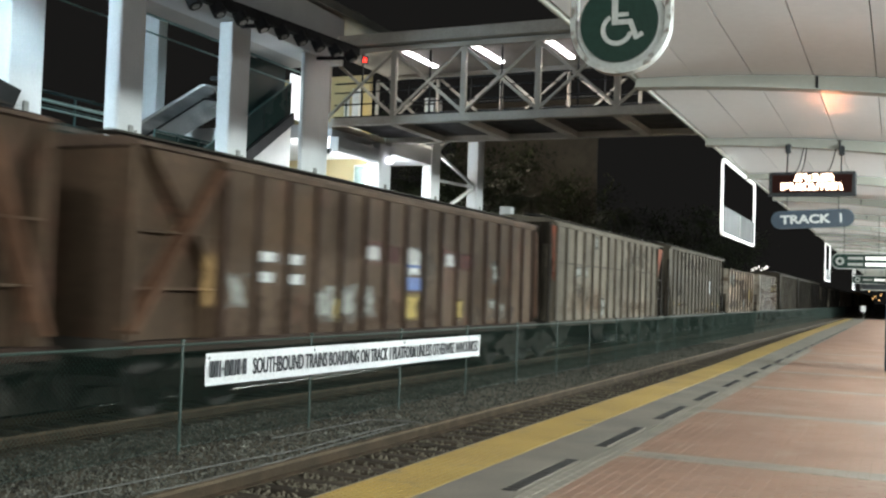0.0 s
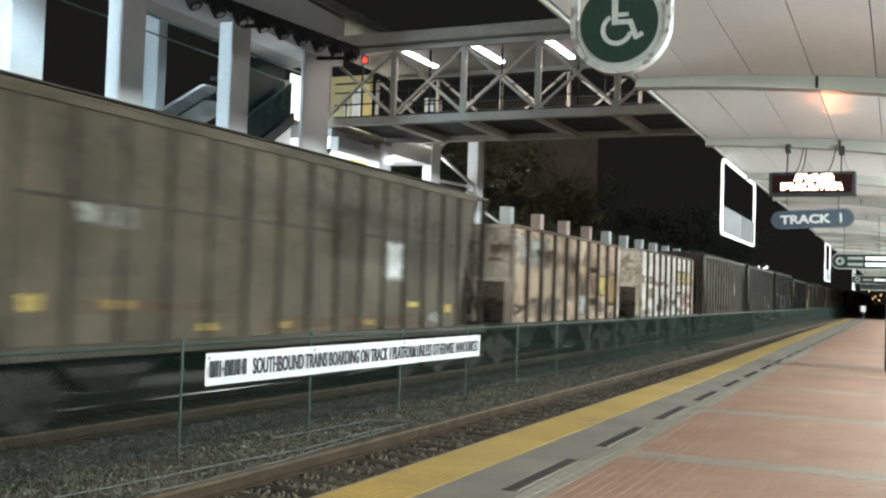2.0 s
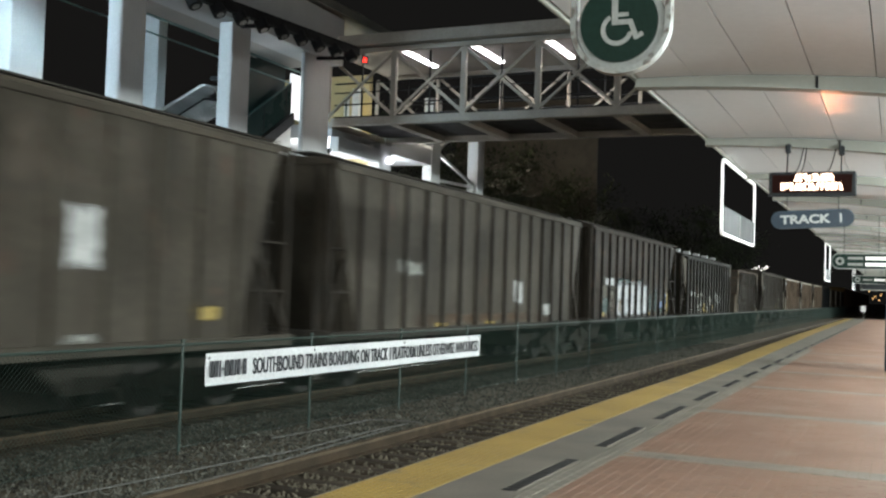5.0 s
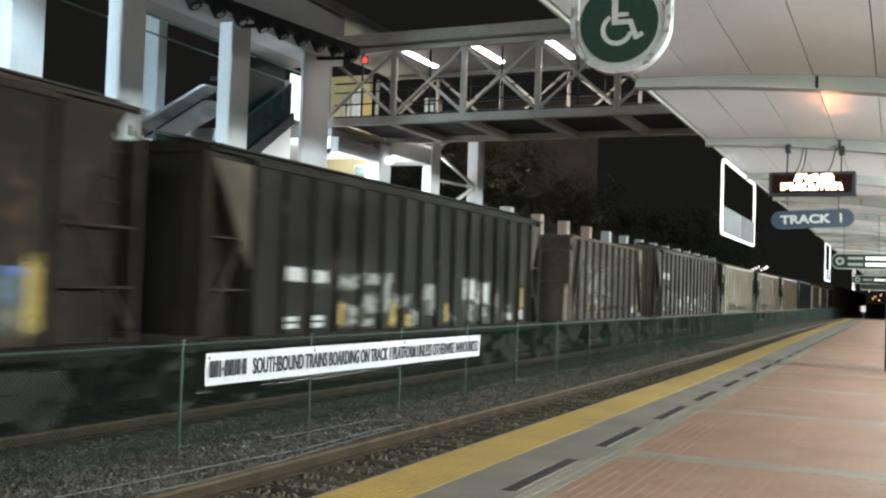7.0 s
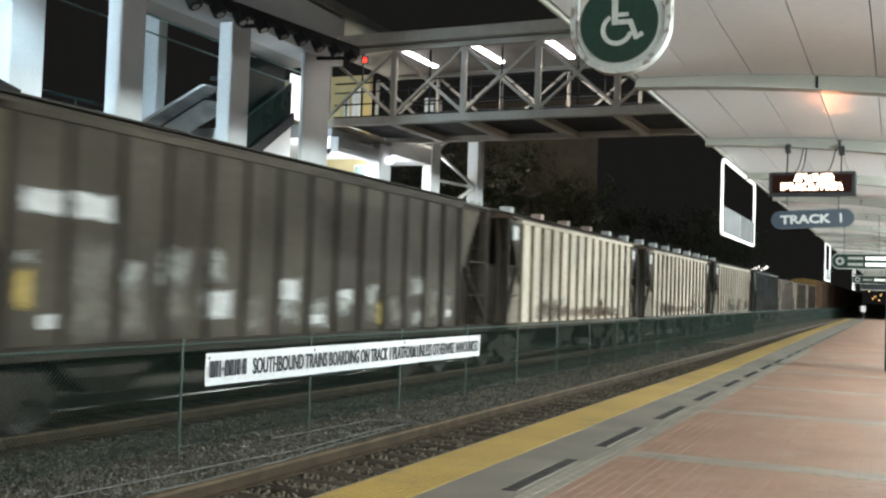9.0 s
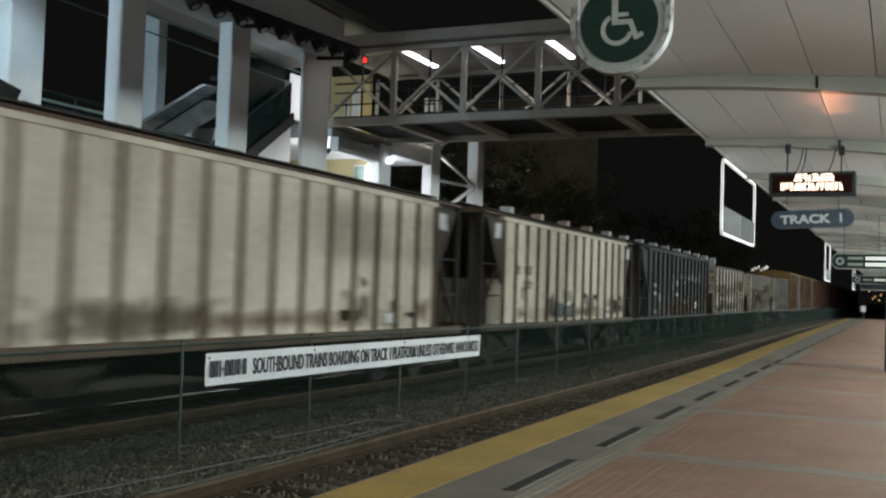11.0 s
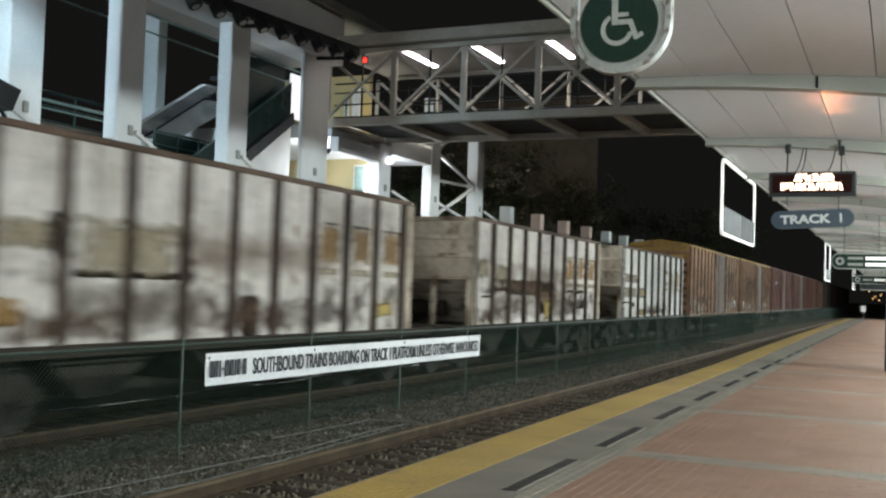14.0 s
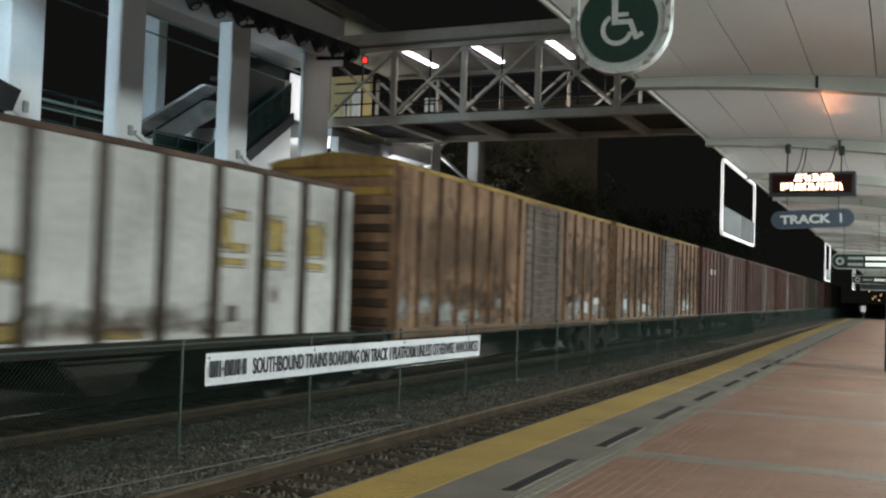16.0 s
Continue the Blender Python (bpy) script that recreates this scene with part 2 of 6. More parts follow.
def bm_prism(bm, outline, axis, a, b):
    """Extrudes a closed outline of 2D points along axis from a to b. x: points are (y, z); y: (x, z); z: (x, y)."""
    put = {"x": lambda u, v, w: (w, u, v), "y": lambda u, v, w: (u, w, v), "z": lambda u, v, w: (u, v, w)}[axis]
    lo = [bm.verts.new(put(u, v, a)) for u, v in outline]
    hi = [bm.verts.new(put(u, v, b)) for u, v in outline]
    n = len(outline)
    fs = [bm.faces.new(lo), bm.faces.new(hi[::-1])]
    for i in range(n):
        fs.append(bm.faces.new((lo[i], hi[i], hi[(i + 1) % n], lo[(i + 1) % n])))
    bmesh.ops.recalc_face_normals(bm, faces=fs)
    return bm


def bm_ring(bm, x, z, y0, y1, r0, r1, a0=0.0, a1=360.0, n=40):
    """A ring, or a part of one, in the x-z plane."""
    full = abs(a1 - a0 - 360) < 0.1
    rows = []
    for i in range(n if full else n + 1):
        a = radians(a0 + (a1 - a0) * i / n)
        c, s = math.cos(a), math.sin(a)
        rows.append([bm.verts.new((x + c * r, y, z + s * r)) for r, y in ((r0, y0), (r1, y0), (r1, y1), (r0, y1))])
    fs = []
    for i in range(n):
        p, q = rows[i], rows[(i + 1) % len(rows)]
        for k in range(4):
            fs.append(bm.faces.new((p[k], q[k], q[(k + 1) % 4], p[(k + 1) % 4])))
    if not full:
        fs += [bm.faces.new(rows[0]), bm.faces.new(rows[-1][::-1])]
    bmesh.ops.recalc_face_normals(bm, faces=fs)
    return bm


def mesh_of(name, bm, material):
    me = bpy.data.meshes.new(name)
    bm.to_mesh(me)
    bm.free()
    me.materials.append(material)
    return me


def part(name, bm, material, parent=None, label="", data=None):
    """One mesh object, under a thing or a part; data: a shared mesh instead of bm."""
    ob = new(name, data or mesh_of(name, bm, material))
    if parent:
        ob.parent = parent
    return tagged(ob, label) if label else ob


def thing(name, label, category, group="", kind="", at=None):
    ob = new(name)
    if at:
        ob.matrix_basis = at
    return tagged(ob, label, category, group, kind)


def box(*a, bevel=0.0):
    return bm_box(bmesh.new(), *a, bevel=bevel)


def bar(p, q, w, h=None, sides=4):
    return bm_bar(bmesh.new(), p, q, w, h, sides)


def stone_field(rng, n, place, r0, r1):
    """Many small angular stones in one mesh."""
    base = [(1, 0, 0), (-1, 0, 0), (0, 1, 0), (0, -1, 0), (0, 0, 1), (0, 0, -1)]
    faces = [(0, 2, 4), (2, 1, 4), (1, 3, 4), (3, 0, 4), (2, 0, 5), (1, 2, 5), (3, 1, 5), (0, 3, 5)]
    base = np.array(base, float)
    vs, fs = [], []
    for i in range(n):
        x, y, z = place(rng)
        r = rng.uniform(r0, r1)
        q = Euler((rng.uniform(0, 6.3), rng.uniform(0, 6.3), rng.uniform(0, 6.3))).to_matrix()
        s = np.array([rng.uniform(0.7, 1.25) for _ in range(6)])[:, None]
        vs.append((base * s * r * np.array([1.15, 1.0, 0.8])) @ np.array(q) + np.array([x, y, z]))
        fs += [tuple(6 * i + k for k in f) for f in faces]
    me = bpy.data.meshes.new("stones")
    me.from_pydata(np.concatenate(vs).tolist(), [], fs)
    return me


def words(name, text, material, m, height, parent, width=None, depth=0.004, bold=0.018):
    """Raised lettering in the built-in font, as a mesh, centred on m; width squeezes the line to a length."""
    cu = bpy.data.curves.new(name, "FONT")
    cu.body, cu.align_x, cu.align_y, cu.extrude, cu.resolution_u, cu.offset = text, "CENTER", "CENTER", depth, 3, bold
    tmp = new(name, cu)
    bpy.context.view_layer.update()
    me = bpy.data.meshes.new_from_object(tmp.evaluated_get(bpy.context.evaluated_depsgraph_get()))
    bpy.data.objects.remove(tmp)
    xs, ys = [v.co.x for v in me.vertices], [v.co.y for v in me.vertices]
    k = height / (max(ys) - min(ys))
    kx = width / (max(xs) - min(xs)) if width else k
    cx, cy = (max(xs) + min(xs)) / 2, (max(ys) + min(ys)) / 2
    for v in me.vertices:
        v.co = Vector(((v.co.x - cx) * kx, (v.co.y - cy) * k, v.co.z))
    me.materials.clear()
    me.materials.append(material)
    ob = new(name, me)
    if parent:
        ob.parent = parent
    ob.matrix_basis = m
    return ob


FACE_CAM = Euler((radians(90), 0, 0)).to_matrix().to_4x4()                  # reads from -y
FACE_TRACK = Euler((radians(90), 0, radians(90))).to_matrix().to_4x4()      # reads from +x, runs along +y

# ---- ground, ballast, tracks ----
bm = box(-1500, 1500, -600, 3000, -1.2, -0.80)
tagged(part("ground", bm, GROUND), "dark bare ground beyond the tracks at night", "ground", kind="structure")

rng = random.Random(4)
bed = bmesh.new()
xs = [-13.0 + 0.45 * i for i in range(21)]
ys = [-14 + 0.7 * j for j in range(60)] + [28 + 6 * j for j in range(42)]
grid = [[bed.verts.new((x, y, BED_Z - 0.02 + 0.03 * noise.noise((x * 1.3, y * 1.3, 0)) - (0.10 if -6.6 < x < -4.7 else 0.05 if x > -6.6 or x < -9.4 else 0))) for x in xs] for y in ys]
for j in range(len(ys) - 1):
    for i in range(len(xs) - 1):
        bed.faces.new((grid[j][i], grid[j][i + 1], grid[j + 1][i + 1], grid[j + 1][i]))
tagged(part("ballast_bed", bed, DIRT), "dark dirty ballast bed under both tracks", "ballast", kind="structure")


def scatter(x0, x1, y0, y1, z):
    return lambda r: (r.uniform(x0, x1), y0 + (y1 - y0) * r.random() ** 1.7, z + r.uniform(-0.03, 0.025))


for label, n, x0, x1, y1, z, r0, r1, m in (
        ("grey crushed ballast stones between the tracks", 46000, -9.6, -6.5, 50, BED_Z, 0.010, 0.025, BALLAST),
        ("dark oily ballast stones between the ties", 12000, -6.4, -4.1, 34, BED_Z - 0.062, 0.016, 0.034, DIRT)):
    me = stone_field(rng, n, scatter(x0, x1, 4.5, y1, z), r0, r1)
    me.materials.append(m)
    tagged(new("ballast_stones", me), label, "ballast", kind="stuff")


def rail_bm(x, y0, y1, head):
    z = RAIL_Z
    bm = bmesh.new()
    if head == "worn":
        bm_prism(bm, [(x - 0.036, z - 0.035), (x - 0.036, z - 0.006), (x - 0.03, z), (x + 0.016, z), (x + 0.023, z - 0.003), (x + 0.029, z - 0.009), (x + 0.036, z - 0.035)], "y", y0, y1)
    elif head:
        bm_prism(bm, [(x - 0.036, z - 0.035), (x - 0.036, z - 0.006), (x - 0.03, z), (x + 0.03, z), (x + 0.036, z - 0.006), (x + 0.036, z - 0.035)], "y", y0, y1)
    else:
        bm_prism(bm, [(x - 0.07, z - 0.17), (x - 0.07, z - 0.155), (x - 0.012, z - 0.14), (x - 0.009, z - 0.045), (x - 0.034, z - 0.0352), (x + 0.034, z - 0.0352),
                      (x + 0.009, z - 0.045), (x + 0.012, z - 0.14), (x + 0.07, z - 0.155), (x + 0.07, z - 0.17)], "y", y0, y1)
    return bm


tie_me = mesh_of("tie", box(-1.3, 1.3, -0.115, 0.115, -0.18, 0, bevel=0.015), TIE)
plate_me = mesh_of("tie_plate", box(-0.1, 0.1, -0.09, 0.09, 0, 0.018, bevel=0.004), RAIL_RUST)
for name, xc, top, label in (("near_track", NEAR_TRACK, RAIL_TOP, "rusty railway track with dark wooden ties beside the platform"),
                             ("far_track", FAR_TRACK, RAIL_BRIGHT, "railway track with polished rails under the freight train")):
    track = thing(name, label, "railway track", kind="structure")
    for x in (xc - 0.755, xc + 0.755):
        worn = xc == FAR_TRACK and x < xc
        r = part("rail", rail_bm(x, -14, 280, False), RAIL_RUST, track)
        part("rail_head", rail_bm(x, -14, 280, "worn" if worn else True), RAIL_BRIGHT if worn else RAIL_TOP, r)
    for i in range(70):
        y = 2.0 + 0.53 * i
        tie = part("tie", None, None, track, data=tie_me)
        tie.matrix_basis = pose(xc + rng.uniform(-0.05, 0.05), y, RAIL_Z - 0.175, rng.uniform(-0.5, 0.5), 0, rng.uniform(-1.2, 1.2))
        if xc == NEAR_TRACK:
            for dx in (-0.755, 0.755):
                p = part("tie_plate", None, None, tie, data=plate_me)
                p.matrix_basis = pose(dx, 0, -0.012)
    rest = bmesh.new()
    for i in range(200):
        y = 39.1 + 0.53 * i
        bm_box(rest, xc - 1.3, xc + 1.3, y - 0.115, y + 0.115, RAIL_Z - 0.35, RAIL_Z - 0.175)
    tagged(part("ties", rest, TIE, track), kind="stuff")

# pale conduits lying on the ballast
CONDUITS = ([(-7.82, 11.89, -0.52), (-7.73, 12.92, -0.52), (-7.67, 14.47, -0.52), (-7.32, 14.67, -0.52), (-6.87, 14.68, -0.52)], [(-7.36, 7.48, -0.52), (-7.29, 8.21, -0.52), (-7.22, 9.01, -0.52), (-7.17, 9.96, -0.52), (-6.99, 11.42, -0.52), (-7.05, 13.22, -0.52), (-6.98, 14.43, -0.52)], [(-6.82, 8.09, -0.52), (-6.74, 8.69, -0.52), (-6.73, 9.35, -0.52), (-6.74, 10.50, -0.52), (-6.85, 12.05, -0.52), (-6.92, 13.69, -0.52)])
pipe = thing("conduit", "pale grey plastic conduit lying on the ballast", "conduit")
for pts in CONDUITS:
    bm = bmesh.new()
    for p, q in zip(pts, pts[1:]):
        bm_bar(bm, p, q, 0.018, sides=8)
    part("pipe", bm, PIPE, pipe)

# ---- platform ----
Y0, Y1 = -56.0, 107.0
plat = thing("platform", "concrete platform paved with red clay bricks", "platform", kind="structure")
EASE = [(Y0, 0.0), (24.0, 0.0), (36.0, -0.16), (52.0, -0.34), (80.0, -0.52), (Y1, -0.62)]       # the edge drifts towards the track far down the line
part("edge_slab", bm_prism(bmesh.new(), [(EDGE_X + 0.02 + d, y) for y, d in EASE] + [(-2.72, Y1), (-2.72, Y0)], "z", -1.0, 0.0), CONCRETE, plat, "grey concrete platform edge")
part("paving_bed", box(-2.72, 7.0, Y0, Y1, -1.0, -0.004), JOINT, plat)
part("coping", bm_prism(bmesh.new(), [(EDGE_X - 0.04 + d, y) for y, d in EASE] + [(EDGE_X + 0.02 + d, y) for y, d in reversed(EASE)], "z", -0.16, -0.002), CONCRETE, plat)
part("tactile_strip", bm_prism(bmesh.new(), [(EDGE_X + d, y) for y, d in EASE] + [(-3.39 + d, y) for y, d in reversed(EASE)], "z", 0.0, 0.006), YELLOW, plat, "worn yellow tactile warning strip")
domes = bmesh.new()
for j in range(190):
    for i in range(9):
        x, y = EDGE_X + 0.04 + 0.066 * i, 5.6 + 0.066 * j
        r = bmesh.ops.create_cone(domes, segments=6, radius1=0.017, radius2=0.010, depth=0.006, cap_ends=True)
        for v in r["verts"]:
            v.co += Vector((x, y, 0.0088))
tagged(part("tactile_dome", domes, YELLOW, plat), kind="stuff")
for k in range(-1, 22):
    y = 7.78 + 2.79 * k
    g = part("drain_slot", box(-2.90, -2.78, y, y + 1.79, 0.0, 0.004), GRILLE, plat, "black iron slot drain")
    for q in (-2.91, -2.775):
        part("drain_rim", box(q - 0.008, q + 0.008, y, y + 1.79, 0.0, 0.008), CONCRETE, g)
    for q in range(18):
        part("drain_bar", None, None, g, data=bpy.data.meshes.get("drain_bar") or mesh_of("drain_bar", box(-2.90, -2.78, 0, 0.035, 0.004, 0.009), GRILLE)).matrix_basis = pose(0, y + 0.03 + 0.1 * q, 0)
for k in range(-5, 22):
    y = 10.32 + BAY * k
    part("paving_band", box(0.98, 7.0, y - 0.21, y + 0.21, -0.1, 0.001), CONCRETE, plat, "grey concrete paving band")

# ---- canopy over the platform ----
MID_X = 1.3


def canopy_z(x):
    u = (x - EAVE_X) / (MID_X - EAVE_X)
    return EAVE_Z - 0.33 * u * u if u <= 1 else EAVE_Z - 0.33 * (2 - u) ** 2


def strip(bm, x0, x1, y0, y1, lo, hi, n=3):
    """A slab that follows the curve of the canopy; lo and hi: its offsets from the curve."""
    pts = [x0 + (x1 - x0) * i / n for i in range(n + 1)]
    bm_prism(bm, [(x, canopy_z(x) + lo(x)) for x in pts] + [(x, canopy_z(x) + hi(x)) for x in pts[::-1]], "y", y0, y1)


canopy = bmesh.new()
beams_y = [11.3 + BAY * k for k in range(-14, 24)]
for k, y in enumerate(beams_y[:-1]):
    for i in range(13):
        x0 = EAVE_X + 0.02 + 0.616 * i
        strip(canopy, x0 + 0.005, x0 + 0.611, y, y + BAY, lambda x: 0.0, lambda x: 0.05)
strip(canopy, EAVE_X, 5.32, beams_y[0], beams_y[-1], lambda x: 0.056, lambda x: 0.13, 14)
tagged(part("canopy_ceiling", canopy, CANOPY), "white panelled underside of the curved platform canopy", "ceiling", kind="structure")
frame_of = thing("canopy_beams", "grey steel cross beams and edge of the canopy", "canopy frame", kind="structure")
for y in beams_y:
    b = bmesh.new()
    strip(b, EAVE_X - 0.02, 5.34, y - 0.06, y + 0.06, lambda x: -0.10 - 0.06 * min(x - EAVE_X, 5.34 - x) / 2.6, lambda x: -0.003, 14)
    strip(b, EAVE_X - 0.02, 5.34, y - 0.10, y + 0.10, lambda x: -0.112 - 0.06 * min(x - EAVE_X, 5.34 - x) / 2.6, lambda x: -0.10 - 0.06 * min(x - EAVE_X, 5.34 - x) / 2.6, 14)
    beam = part("beam", b, BEAM, frame_of)
    part("splice_plate", box(-0.82, -0.80, y - 0.075, y - 0.06, canopy_z(-0.8) - 0.145, canopy_z(-0.8) - 0.01), DARK, beam)
part("edge_gutter", box(EAVE_X - 0.05, EAVE_X - 0.005, beams_y[0], beams_y[-1], EAVE_Z - 0.03, EAVE_Z + 0.12, bevel=0.01), BEAM, frame_of)
pillar_me = mesh_of("pillar", box(-0.3, 0.3, -0.3, 0.3, 0, 3.7, bevel=0.03), SIGN_BLUE)
for y in (26.5, 44.8, 63.1, 81.4, 99.7):
    tagged(part("pillar", None, None, data=pillar_me), "dark blue painted steel canopy pillar", "pillar", "canopy pillars").matrix_basis = pose(0.02, y, 0)

# ---- hanging signs ----
sign = thing("round_sign", "dark green round wheelchair access sign in a pale looped frame", "sign")
SX, SY, SZ = -1.626, 6.2, 3.31
part("disc", bm_ring(bmesh.new(), SX, SZ, SY - 0.012, SY + 0.012, 0.0005, 0.247, n=48), SIGN_GREEN, sign, "dark green disc")
loop = bm_ring(bmesh.new(), SX + 0.012, SZ - 0.008, SY - 0.035, SY + 0.06, 0.285, 0.318, 180, 360, 40)
for dx in (-0.318, 0.285):
    bm_box(loop, SX + 0.012 + dx, SX + 0.045 + dx, SY - 0.035, SY + 0.06, SZ - 0.008, 3.97)
part("looped_frame", loop, RING_GREY, sign, "pale grey bent tube frame")
part("backing", bm_ring(bmesh.new(), SX + 0.012, SZ - 0.008, SY + 0.02, SY + 0.03, 0.0005, 0.284, n=48), SIGN_GREY, sign)
chair = bmesh.new()
k = 0.247 / 69.0


def sp(u, v):
    return SX + (u - 1096) * k, SZ - (v - 40) * k


cx, cz = sp(1094, 52)
bm_ring(chair, cx, cz, SY - 0.018, SY - 0.0125, 21 * k, 29 * k, 120, 345, 30)
for q, (u0, v0, u1, v1, w) in enumerate(((1089, -12, 1090, 44, 11), (1086, 40, 1121, 40, 9), (1117, 38, 1129, 70, 9), (1126, 69, 1140, 62, 8), (1090, 27, 1114, 27, 7))):
    (xa, za), (xb, zb) = sp(u0, v0), sp(u1, v1)
    bm_bar(chair, (xa, SY - 0.0152 - 0.0007 * q, za), (xb, SY - 0.0152 - 0.0007 * q, zb), 0.005, w * k)
bm_ring(chair, *sp(1091, -22), SY - 0.018, SY - 0.0125, 0.0005, 8 * k, n=20)
part("pictogram", chair, SIGN_GREY, sign, "pale wheelchair pictogram")

led = thing("message_board", "black hanging display with glowing orange lettering", "display")
part("housing", box(-1.75, -0.57, 15.42, 15.66, 3.12, 3.46, bevel=0.015), DARK, led)
part("hood", box(-1.76, -0.56, 15.40, 15.42, 3.10, 3.13), DARK, led)
glow = bmesh.new()
led_rng = random.Random(3)
for n_ch, x_at, z, w, h in ((9, -1.40, 3.43, 0.05, 0.105), (14, -1.58, 3.30, 0.046, 0.105)):
    for i in range(n_ch):
        x = x_at + 0.061 * i
        strokes = led_rng.sample(((0, 0.018, 0, h), (w - 0.018, w, 0, h), (0, w, 0, 0.02), (0, w, h / 2 - 0.01, h / 2 + 0.01), (0, w, h - 0.02, h), (w / 2 - 0.009, w / 2 + 0.009, 0.02, h - 0.02)), led_rng.choice((3, 4, 4)))
        for q, (a, b, c, d) in enumerate(strokes):
            bm_box(glow, x + a, x + b, 15.410 - 0.0006 * q, 15.416, z - d, z - c)
part("led_panel", box(-1.70, -0.62, 15.417, 15.42, 3.16, 3.42), LED_PANEL, led, "dark display face with the lettering's orange glow added")
part("lit_text", glow, LED, led, "glowing orange line of text")
for x in (-1.52, -0.78):
    part("hanger", bar((x, 15.6, 3.46), (x, 15.75, canopy_z(x) - 0.1), 0.02, sides=8), DARK, led)
    part("bracket", box(x - 0.04, x + 0.04, 15.70, 15.80, canopy_z(x) - 0.24, canopy_z(x) - 0.11, bevel=0.01), DARK, led)
for x0, x1 in ((-1.42, -1.30), (-1.33, -1.26), (-0.98, -0.86)):
    bm = bmesh.new()
    pts = [Vector((x0 + (x1 - x0) * (s ** 0.5), 15.6 + 0.1 * s, 3.46 + (canopy_z(x1) - 0.16 - 3.46) * s)) for s in (0, 0.2, 0.4, 0.6, 0.8, 0.95, 1)]
    for p, q in zip(pts, pts[1:]):
        bm_bar(bm, p, q, 0.016, sides=6)
    part("cable", bm, DARK, led)


def capsule(x0, x1, z0, z1, y0, y1):
    r = (z1 - z0) / 2
    pts = [(x1 - r + r * math.cos(radians(a)), z0 + r + r * math.sin(radians(a))) for a in range(-90, 91, 15)]
    pts += [(x0 + r + r * math.cos(radians(a)), z0 + r + r * math.sin(radians(a))) for a in range(90, 271, 15)]
    return bm_prism(bmesh.new(), pts, "y", y0, y1)


tk = thing("track_sign", "dark blue capsule sign with white track lettering", "sign")
LEAN = Matrix.Translation((-1.15, 15.48, 2.785)) @ Matrix.Rotation(radians(-2.4), 4, "Y")
part("board", capsule(-0.565, 0.565, -0.13, 0.13, -0.02, 0.04), SIGN_BLUE, tk).matrix_basis = LEAN
words("lettering", "TRACK", SIGN_LETTER, LEAN @ Matrix.Translation((-0.09, -0.024, 0.0)) @ FACE_CAM, 0.13, tk, width=0.69, bold=0.035)
words("lettering", "1", SIGN_LETTER, LEAN @ Matrix.Translation((0.385, -0.024, 0.0)) @ FACE_CAM, 0.13, tk, bold=0.035)
for x in (-1.5, -0.8):
    part("rod", bar((x, 15.5, 2.90), (x, 15.5, 3.13), 0.012, sides=6), DARK, tk)


def hanging_board(x0, x1, z0, z1, y, rows, disc):
    s = thing("direction_sign", "dark capsule sign with lit white lettering under the canopy", "sign", "direction signs")
    part("board", capsule(x0, x1, z0, z1, y, y + 0.08), SIGN_GREEN, s)
    part("rim", capsule(x0 - 0.03, x1 + 0.03, z0 - 0.03, z1 + 0.03, y + 0.02, y + 0.06), SIGN_GREY, s)
    if disc:
        part("symbol", bm_ring(bmesh.new(), x0 + 0.2, (z0 + z1) / 2, y - 0.01, y - 0.002, 0.05, 0.11, n=24), SIGN_GREY, s)
    for r in range(rows):
        z = z1 - (z1 - z0) * (r + 0.65) / (rows + 0.3)
        part("text_bar", box(x0 + 0.40, x0 + 0.78, y - 0.01, y - 0.002, z - 0.035, z + 0.035), SIGN_GREY, s)
        part("text_bar", box(x0 + 0.84, x1 - 0.1, y - 0.01, y - 0.002, z - 0.04, z + 0.04), FRAME_GLOW, s)
    for x in (x0 + 0.3, x1 - 0.3):
        part("rod", bar((x, y + 0.04, z1), (x, y + 0.04, canopy_z(x) + 0.02), 0.02, sides=6), DARK, s)


hanging_board(-1.66, -0.20, 2.52, 2.90, 29.45, 2, True)
hanging_board(-1.75, -0.40, 2.40, 2.70, 45.2, 1, True)
far_led = thing("message_board", "small dark hanging display far down the platform", "display")
part("housing", box(-1.9, -0.65, 61.3, 61.5, 2.35, 2.85, bevel=0.02), DARK, far_led)
part("rim", box(-1.96, -0.59, 61.34, 61.46, 2.29, 2.91, bevel=0.03), SIGN_GREY, far_led)
for x in (-1.7, -0.85):
    part("hanger", bar((x, 61.4, 2.9), (x, 61.4, canopy_z(x) + 0.02), 0.03, sides=6), DARK, far_led)
gl = thing("signal_lamp", "small green glowing lamp on a bracket", "signal")
part("lens", box(-0.42, -0.36, 40.0, 40.03, 2.55, 2.75), GREEN_GLOW, gl)
part("bracket", box(-0.44, -0.34, 40.03, 40.1, 2.5, canopy_z(-0.4) - 0.001), DARK, gl)


